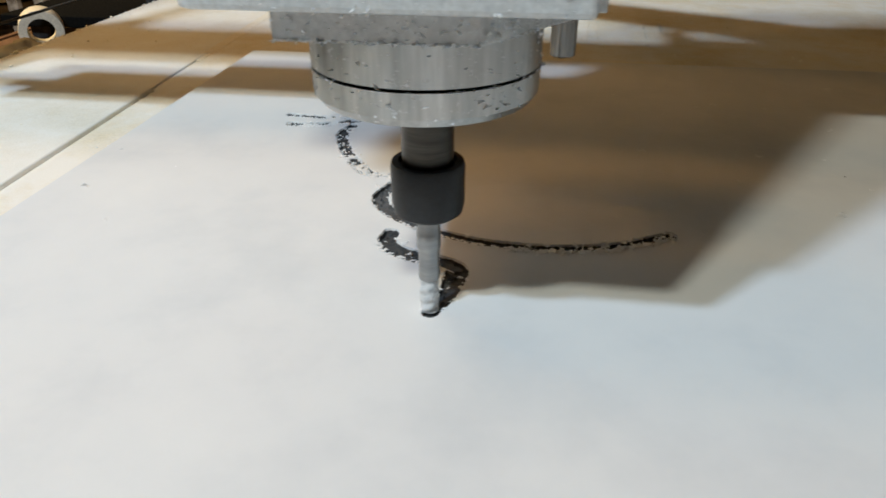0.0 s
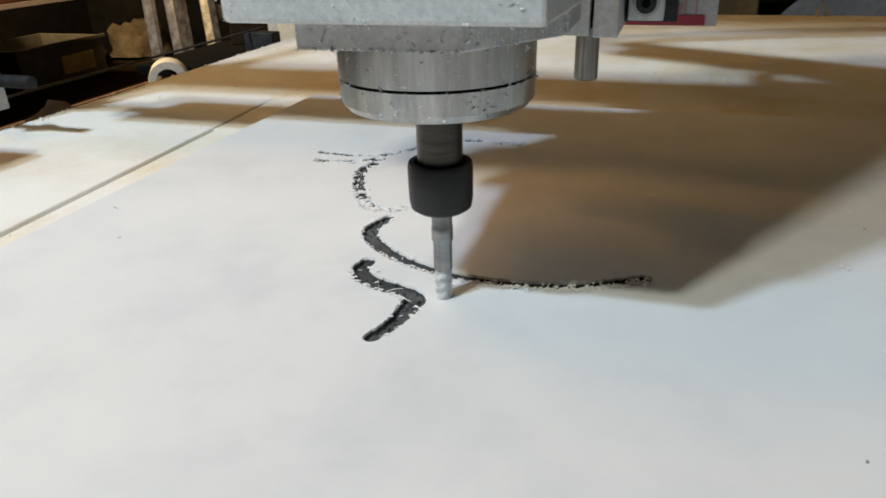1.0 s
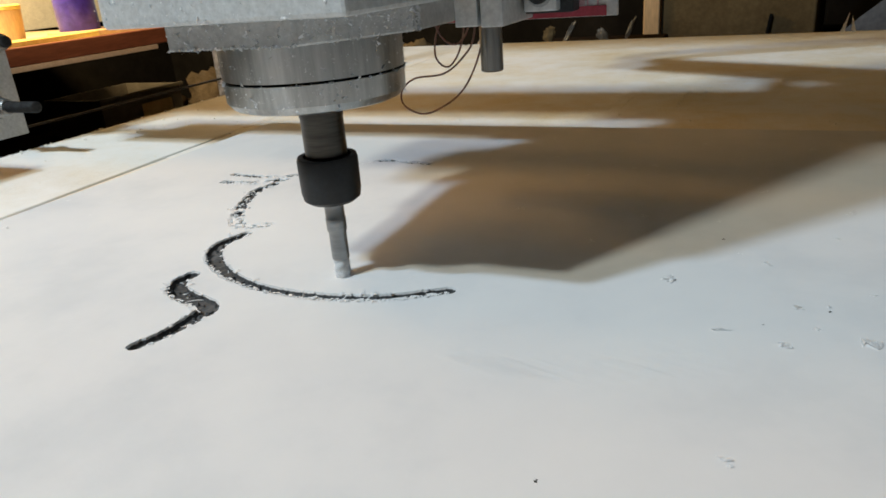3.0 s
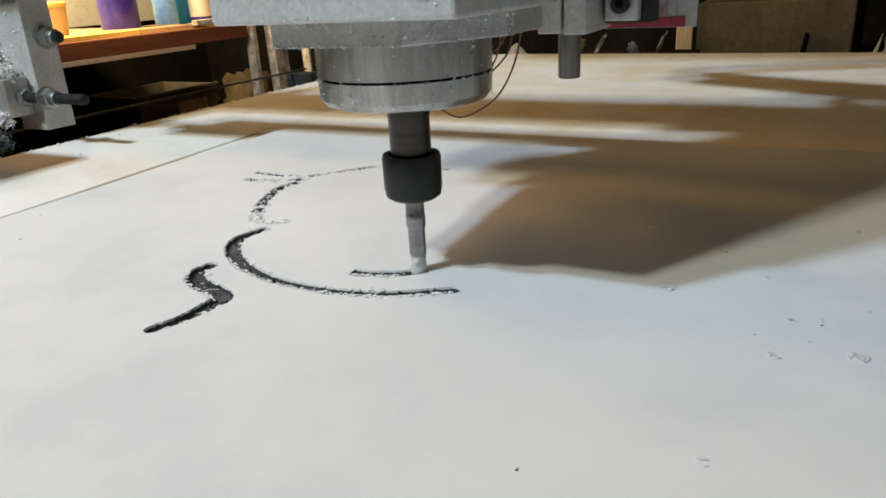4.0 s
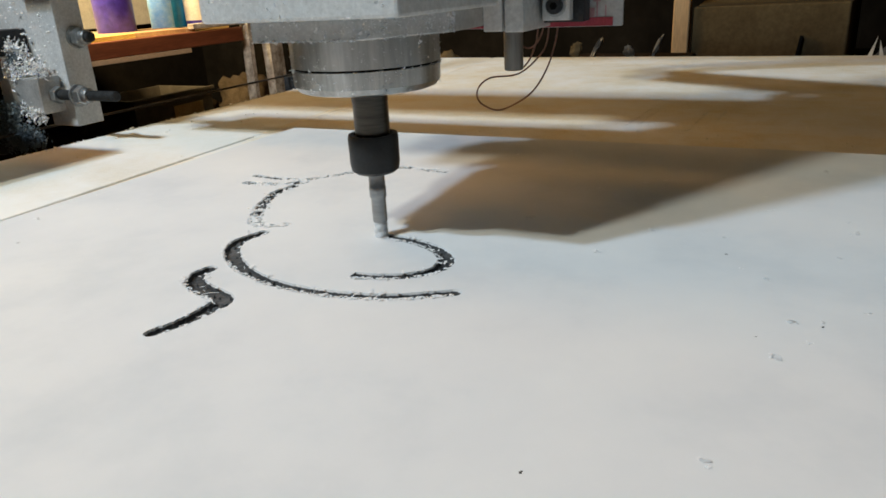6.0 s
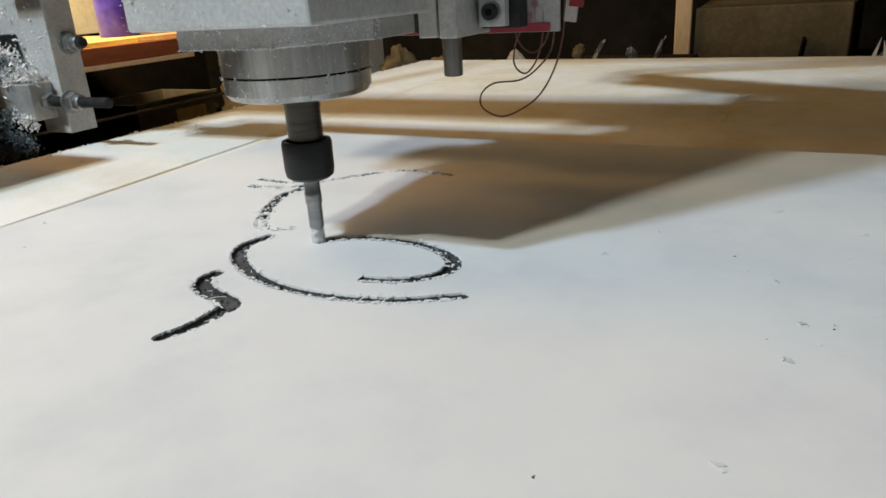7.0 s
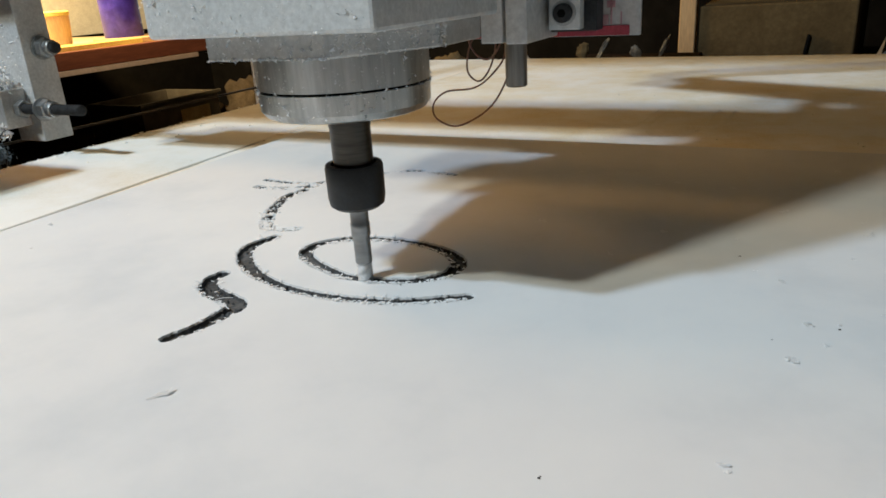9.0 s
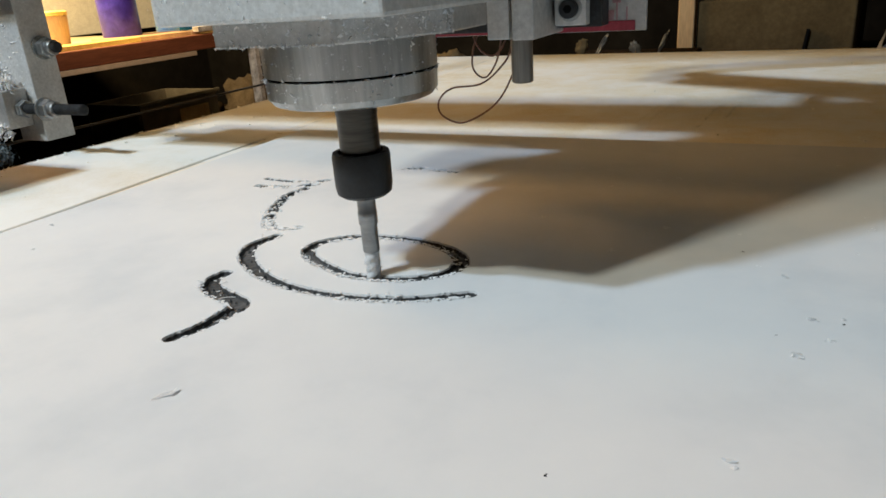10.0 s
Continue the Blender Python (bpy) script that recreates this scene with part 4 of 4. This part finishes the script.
for x, y, turn, ln in ((0.008, -0.0139, 84, 0.0062), (0.0162, -0.0116, 72, 0.0058), (-0.038, -0.0350, -20, 0.0095), (-0.0415, -0.0305, 35, 0.006)):
    m = Matrix.Translation((x, y, 0.0001)) @ Euler((0, 0, radians(turn))).to_matrix().to_4x4()
    row = [[bm.verts.new(m @ Vector((ln * (u - 0.5), w, 0.0004 * math.sin(math.pi * u)))) for w in (-0.00022, 0.00022)] for u in (0, 0.25, 0.5, 0.75, 1)]
    for p, q in zip(row, row[1:]):
        bm.faces.new((p[0], q[0], q[1], p[1]))
fringe = part("swarf_fringe", bm, M_FLUFF, sheet, "white ragged swarf fringe along the engraved lines")
tagged(fringe, kind="stuff")

# burrs thrown up along the oval as it is cut
BURRS = []
for k in range(36):
    a0 = START + 10 * k
    mid = oval(a0 + 5)
    bm = bmesh.new()
    line = [oval(a0 + j * 0.8 - 0.8) for j in range(15)]
    fringe_along(bm, line, rng, 0.62, CUT_R)
    for j in range(rng.choice((0, 0, 1, 1))):
        add_flake(bm, rng.choice(line) + Vector((0, 0, rng.uniform(-0.0025, 0))), rng.uniform(0.0012, 0.0028), rng, 0.8)
    if not bm.faces:
        add_flake(bm, line[7], 0.001, rng)
    burr = part("burr", bm, M_FLUFF, sheet)
    BURRS.append((burr, Vector((0, 0, 0)), a0 + 5))


def flake(at, size, seed, label="", dark=False):
    r = random.Random(seed)
    bm = bmesh.new()
    if size < 0.005 and not dark:
        for k in range(2):
            add_crumb(bm, Vector((r.uniform(-0.4, 0.4) * size, r.uniform(-0.3, 0.3) * size, size * 0.03)), size * r.uniform(0.2, 0.4), r, 0.3)
    for k in range(r.choice((1, 1, 2))):
        add_flake(bm, Vector((r.uniform(-0.4, 0.4) * size, r.uniform(-0.4, 0.4) * size, size * 0.05)), size * r.uniform(0.6, 1.1), r, 0.25, True)
    bmesh.ops.solidify(bm, geom=[f for f in bm.faces if len(f.verts) == 4], thickness=0.00012)
    low = min(v.co.z for v in bm.verts)
    for v in bm.verts:
        v.co.z -= low
    ob = part("swarf_chip", bm, M_CHIPDARK if dark else M_FLUFF)
    ob.location = (*at, 0.0)
    return tagged(ob, label or ("tiny dark chip lying on the white sheet" if dark else "small white plastic chip lying on the white sheet"), "plastic chip", "chips on the sheet")


CHIPS = [(0.1367, -0.0115), (0.1445, 0.0007), (0.160, 0.0255), (0.0726, 0.1486), (0.126, 0.1397), (0.130, 0.1214), (0.1587, 0.1124), (0.1582, 0.0969),
         (0.031, 0.164), (-0.166, -0.0172), (0.081, 0.1538), (0.1532, 0.0706), (-0.163, 0.0336), (0.161, 0.0977), (0.115, 0.0807), (0.0525, 0.1337), (0.1286, 0.1192),
         (0.172, 0.06), (0.18, 0.12), (-0.01, 0.19), (0.02, 0.205), (0.1, 0.2), (0.15, 0.19), (0.19, 0.16), (0.21, 0.1), (-0.19, 0.01), (-0.194, -0.06), (-0.198, 0.05)]
CHIPS += [(0.1065, 0.1511), (0.1239, 0.0495), (0.1318, 0.0428), (0.1410, 0.0119), (0.1483, 0.0146), (0.1265, -0.0636), (0.0367, 0.081), (0.0873, 0.0813), (0.0727, 0.0493)]
for k, p in enumerate(CHIPS):
    flake(p, rng.uniform(0.0018, 0.0040), 100 + k)
for k, p in enumerate(((0.131, -0.0006), (0.091, -0.0797), (0.148, 0.012), (0.118, 0.062))):
    flake(p, 0.0013, 200 + k, dark=True)
blown_in = flake((-0.0136, -0.0887), 0.0085, 301, "thin translucent plastic flake blown onto the white sheet")
blown_off = [flake((0.103, 0.0227), 0.0042, 302), flake((0.1583, -0.0061), 0.0085, 303, "curled plastic shaving lying on the white sheet"), flake((0.1224, -0.0068), 0.005, 304)]

# swarf that lies along the near end of the arc until the draught of the spindle takes it
bm = bmesh.new()
near_end = spline(CUTS["arc"], 0.0006)
near_end = near_end[int(0.55 * len(near_end)):]
for k in range(130):
    p = rng.choice(near_end)
    low = rng.uniform(-0.0045, -0.0014) if rng.random() < 0.8 else rng.uniform(-0.001, 0.002)
    if rng.random() < 0.5:
        add_tuft(bm, p + Vector((rng.gauss(0, 0.001), low, 0)), Vector((rng.uniform(-1, 1), -1, 0)), rng.uniform(0.0012, 0.0034), rng)
    else:
        add_crumb(bm, p + Vector((rng.gauss(0, 0.001), low, 0.0002)), rng.uniform(0.0007, 0.0019), rng, 0.7)
loose_swarf = tagged(part("loose_swarf", bm, M_FLUFF), "loose white swarf lying along the engraved arc", "swarf", kind="stuff")

# two pale curls at the far edge of the bed
bm = bmesh.new()
for x, h, lean in ((0.203, 0.022, 0.006), (0.215, 0.018, -0.003)):
    pts = [bm.verts.new((x + lean * u + w, 0.785 + 0.004 * u * u, BED_Z + h * u)) for u in (0, 0.35, 0.7, 1.0) for w in (-0.0022 * (1.1 - u), 0.0022 * (1.1 - u))]
    for i in range(3):
        bm.faces.new((pts[2 * i], pts[2 * i + 1], pts[2 * i + 3], pts[2 * i + 2]))
bmesh.ops.solidify(bm, geom=bm.faces[:], thickness=0.0006)
tagged(part("plastic_curl", bm, M_FLUFF), "pale plastic curls standing at the far edge of the bed", "plastic chip")

bm = bmesh.new()
for k in range(1100):
    x, y = rng.uniform(-0.388, 0.6), rng.uniform(-0.1, 0.79)
    if x > -0.206 and y < 0.236:
        continue
    if rng.random() < 0.5:
        if rng.random() < 0.5:
            x = -0.39 + abs(rng.gauss(0, 0.05))
        else:
            y = 0.236 + abs(rng.gauss(0, 0.05))
        if x > -0.208 and y < 0.237:
            continue
    grow = 1.25 if x < -0.3 and y > 0.1 else 1.0
    size = grow * min(0.0020, 0.0005 + rng.expovariate(2400))
    if rng.random() < 0.7:
        add_crumb(bm, Vector((x, y, BED_Z + 0.15 * size)), size, rng, 0.7)
    else:
        add_flake(bm, Vector((x, y, BED_Z + 0.0004)), size, rng, 0.1, True)
for k in range(380):
    size = min(0.0028, 0.0007 + rng.expovariate(1900))
    add_crumb(bm, Vector((-0.3915 + abs(rng.gauss(0, 0.0035)), rng.uniform(-0.05, 0.79), BED_Z + 0.2 * size)), size, rng, 0.8)
for x, y, ln in ((0.022, 0.335, 0.075), (0.030, 0.34, 0.07), (0.066, 0.31, 0.10), (0.082, 0.36, 0.05)):
    for k in range(60):
        u = rng.random()
        add_crumb(bm, Vector((x + 0.06 * ln * u + rng.gauss(0, 0.0008), y + ln * u, BED_Z + 0.0002)), rng.uniform(0.0006, 0.0018), rng, 0.25)
ob = tagged(part("bed_swarf", bm, M_BEDCRUMB), "scattered white swarf on the machine bed", "swarf", kind="stuff")
bm = bmesh.new()
for k in range(900):
    if rng.random() < 0.55:
        x, y = -0.207 - abs(rng.gauss(0, 0.006)), rng.uniform(-0.1, 0.24)
        add_crumb(bm, Vector((x, y, BED_Z + 0.0003)), min(0.004, 0.0006 + rng.expovariate(1100)), rng, 0.35)
    else:
        x, y = rng.uniform(-0.2, 0.5), 0.236 + abs(rng.gauss(0, 0.006))
        add_crumb(bm, Vector((x, y, BED_Z + 0.0003)), min(0.004, 0.0006 + rng.expovariate(1100)), rng, 0.35)
ob = tagged(part("edge_swarf", bm, M_CRUMB), "white swarf drifted against the sheet edge", "swarf", kind="stuff")

# fluff clinging to the spindle, the carriage and the gantry end
def cling(bm, at, rng, size):
    if rng.random() < 0.4:
        add_crumb(bm, at, size * 0.55, rng, 1.0)
    else:
        add_flake(bm, at, size * 1.4, rng, 0.9)


bm = bmesh.new()
for k in range(1700):
    pick = rng.random()
    size = min(0.0016, 0.0003 + rng.expovariate(2600))
    if pick < 0.45:
        a, z = rng.uniform(0, 2 * math.pi), rng.choice((0.0705, 0.0812, rng.uniform(0.0635, 0.0812), rng.uniform(0.0635, 0.0812), rng.uniform(0.0635, 0.0812)))
        cling(bm, Vector((0.0281 * math.cos(a), 0.0281 * math.sin(a), z)), rng, size)
    elif pick < 0.65:
        cling(bm, Vector((rng.uniform(-0.027, 0.0165), -0.0316, rng.choice((0.0816, 0.0818, rng.uniform(0.0817, 0.0886))))), rng, size)
    elif pick < 0.70:
        cling(bm, Vector((-0.0271, rng.uniform(-0.0315, 0.0), rng.uniform(0.0815, 0.0886))), rng, size * 1.3)
    elif pick < 0.84:
        u = rng.random()
        cling(bm, Vector((0.0166 + 0.0197 * u, -0.0315 + 0.0305 * u, rng.uniform(0.0815, 0.0886))), rng, size)
    elif pick < 0.88:
        cling(bm, Vector((0.0363, rng.uniform(-0.002, 0.004), rng.uniform(0.0813, 0.0886))), rng, size * 1.4)
    else:
        cling(bm, Vector((rng.uniform(-0.043, 0.037), -0.0396, rng.uniform(0.0887, 0.11))), rng, size)
tagged(part("clinging_swarf", bm, M_CRUMB, spindle, "white swarf clinging to the metal"), kind="stuff")
bm = bmesh.new()
for k in range(260):
    r, a = 0.0023 + abs(rng.gauss(0, 0.0004)), rng.uniform(0, 2 * math.pi)
    add_crumb(bm, Vector((r * math.cos(a), r * math.sin(a), 0.0008 + abs(rng.gauss(0, 0.0024)))), rng.uniform(0.0002, 0.0006), rng, 1.0)
tagged(part("cutting_dust", bm, M_CRUMB, spindle, "white dust packed round the cutter"), kind="stuff")


def tufts(bm, rng, centres, count, size):
    """Loose heaps of shavings: crumbs and curls gathered round a few centres."""
    for k in range(count):
        c, spread = rng.choice(centres)
        p = Vector((rng.gauss(c[0], spread), rng.gauss(c[1], spread * 0.5), rng.gauss(c[2], spread * 0.7)))
        if rng.random() < 0.35:
            add_crumb(bm, p, rng.uniform(0.3, 1.0) * size, rng, 1.0)
        else:
            add_flake(bm, p, rng.uniform(0.6, 2.0) * size, rng, 1.2)


bm = bmesh.new()
tufts(bm, rng, [((-0.4225, 0.1453, 0.0453), 0.0055), ((-0.4357, 0.1442, 0.0519), 0.0077), ((-0.4511, 0.1486, 0.0585), 0.0088), ((-0.4643, 0.153, 0.0474), 0.0099), ((-0.4445, 0.1442, 0.0651), 0.0055), ((-0.4159, 0.1442, 0.0469), 0.0044), ((-0.4313, 0.1398, 0.0474), 0.0066)], 3200, 0.0022)
tufts(bm, rng, [((-0.4159, 0.1343, 0.0134), 0.0044), ((-0.4269, 0.1354, 0.0188), 0.0055)], 260, 0.0022)
for k in range(260):
    add_crumb(bm, Vector((rng.uniform(-0.475, -0.399), 0.1555, rng.uniform(0.023, 0.12))), min(0.003, 0.0005 + rng.expovariate(1500)), rng)
tagged(part("clinging_swarf", bm, M_CRUMB, gantry, "white swarf heaped on the bearing block"), kind="stuff")
bm = bmesh.new()
tufts(bm, rng, [((-0.4225, 0.1288, -0.0031), 0.0066), ((-0.4401, 0.1288, -0.0053), 0.0077), ((-0.4555, 0.131, 0.0035), 0.0088), ((-0.4445, 0.131, 0.0144), 0.0066), ((-0.4357, 0.1409, 0.0563), 0.0033)], 3200, 0.002)
tagged(part("lint", bm, M_LINT, gantry, "blue-grey lint caught under the bearing block"), kind="stuff")


# ---------------------------------------------------------------- the loose cable
def build_cable():
    c = thing("hanging_cable", "thin brown wire hanging in loose loops below the gantry", "cable")
    y = 0.125
    loop = [(0.026, y, 0.13), (0.0255, y, 0.085), (0.0243, y, 0.0688), (0.0200, y, 0.0545), (0.0126, y, 0.0423), (0.0036, y - 0.002, 0.0351), (-0.0073, y - 0.004, 0.0312), (-0.0175, y - 0.004, 0.0352), (-0.0193, y - 0.002, 0.0419),
            (-0.0128, y, 0.0476), (0.0025, y + 0.001, 0.0496), (0.0129, y + 0.002, 0.0572), (0.0187, y + 0.002, 0.0663), (0.0200, y + 0.001, 0.085), (0.0190, y, 0.13)]
    smooth(part("wire", tube(loop, 0.00046, 8), M_WIRE, c), 60)
    loop2 = [(-0.004, y + 0.004, 0.13), (-0.002, y + 0.004, 0.08), (0.001, y + 0.004, 0.067), (0.008, y + 0.005, 0.0625), (0.0145, y + 0.005, 0.069), (0.0160, y + 0.004, 0.082), (0.015, y + 0.004, 0.13)]
    smooth(part("wire", tube(loop2, 0.00046, 8), M_WIRE, c), 60)
    loop3 = [(0.006, y + 0.006, 0.13), (0.004, y + 0.006, 0.085), (-0.0025, y + 0.006, 0.066), (-0.003, y + 0.006, 0.056), (0.003, y + 0.007, 0.052), (0.010, y + 0.007, 0.062), (0.0128, y + 0.006, 0.08), (0.012, y + 0.006, 0.13)]
    smooth(part("wire", tube(loop3, 0.00046, 8), M_WIRE, c), 60)
    part("tag", box((0.0285, y - 0.001, 0.077), (0.0345, y + 0.001, 0.13), 0.0004, Euler((0, radians(7), 0)).to_matrix()), M_SIGN, c, "white and red tag")
    part("tag_band", box((0.0282, y - 0.0016, 0.084), (0.0346, y + 0.0016, 0.0885), 0.0003, Euler((0, radians(7), 0)).to_matrix()), M_RED, c)
    return c


cable = build_cable()


# ---------------------------------------------------------------- movement
TURN = [(3.0, -70), (3.4, -54), (3.8, -35), (4, -21), (4.5, 0), (5, 20), (5.5, 61), (5.7, 78), (6.2, 118), (6.8, 158), (7, 165), (7.5, 183), (8, 201), (8.5, 243), (9, 289), (9.4, 293)]
AWAY = [(0, -0.0382, -0.0572, 0.0028), (0.2, -0.0385, -0.0568, 0.0036), (0.3, -0.0385, -0.0570, 0.0044), (0.5, -0.0380, -0.0545, 0.0046), (0.7, -0.0335, -0.0435, 0.0034),
        (0.8, -0.0312, -0.0382, 0.0028), (1, -0.0240, -0.0304, 0.0027), (1.2, -0.0174, -0.0225, 0.0040), (1.5, -0.0085, -0.0100, 0.0035), (1.7, -0.0040, -0.0015, 0.0036),
        (2, -0.0019, 0.0030, 0.0026), (2.2, -0.0016, 0.0030, 0.0024), (2.5, -0.0003, 0.0018, 0.0024), (2.7, -0.0004, 0.0012, 0.0009)]


def tool_rows():
    rows = list(AWAY)
    drift = {4.5: (-0.0022, 0), 5.5: (0.0012, 0), 7.5: (-0.0018, -0.0008), 8: (-0.0018, -0.0018)}
    for t, a in TURN:
        p = oval(a)
        dx, dy = drift.get(t, (0, 0))
        rows.append((t, p.x + dx, p.y + dy, -0.0010))
    p = oval(293)
    rows.append((9.6, p.x, p.y + 0.0008, -0.0006))
    rows.append((10, -0.0016, 0.0030, 0.0021))
    return rows


def motions():
    rows = tool_rows()
    walk(spindle, [(t, pose(x, y, z)) for t, x, y, z in rows])
    walk(carriage, [(t, pose(x, y, 0)) for t, x, y, z in rows])
    walk(gantry, [(t, pose(0, y, 0)) for t, x, y, z in rows])
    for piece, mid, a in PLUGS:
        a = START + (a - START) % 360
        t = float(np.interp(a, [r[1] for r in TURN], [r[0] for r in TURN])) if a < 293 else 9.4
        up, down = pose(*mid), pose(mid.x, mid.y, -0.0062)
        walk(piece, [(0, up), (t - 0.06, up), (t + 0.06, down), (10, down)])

    for burr, mid, a in BURRS:
        a = START + (a - START) % 360
        t = float(np.interp(a, [r[1] for r in TURN], [r[0] for r in TURN])) if a < 293 else 9.4
        down, up = pose(mid.x, mid.y, -0.0085), pose(*mid)
        walk(burr, [(0, down), (t - 0.02, down), (t + 0.12, up), (10, up)])
    walk(cable, [(t, pose(np.interp(t, (0, 1.2, 1.5, 2, 2.7, 4, 4.5, 5.5, 7, 7.5, 8, 8.5, 9, 9.5, 10), (-0.056, -0.056, -0.046, -0.03, -0.019, -0.012, -0.007, -0.005, 0.0005, -0.001, -0.0045, -0.013, -0.0157, -0.0175, -0.014)), y, 0)) for t, x, y, z in rows])
    rest = Vector((-0.0136, -0.0887, 0))
    walk(blown_in, [(0, pose(-0.45, -0.42, 0.0)), (7.9, pose(-0.45, -0.42, 0.0)), (8.25, pose(*rest, 0, 0, 20)), (8.4, pose(*rest)), (10, pose(*rest))])
    walk(loose_swarf, [(0, pose(0, 0, 0)), (2.9, pose(0, 0, 0)), (3.25, pose(0.42, -0.12, 0, 0, 0, 12)), (10, pose(0.42, -0.12, 0, 0, 0, 12))])
    for ob, t in zip(blown_off, (5.0, 5.05, 3.3)):
        p = ob.location.copy()
        walk(ob, [(0, pose(*p)), (t, pose(*p)), (t + 0.35, pose(p.x + 0.35, p.y - 0.1, 0.0, 0, 0, 40)), (10, pose(p.x + 0.36, p.y - 0.1, 0.0, 0, 0, 40))])


motions()
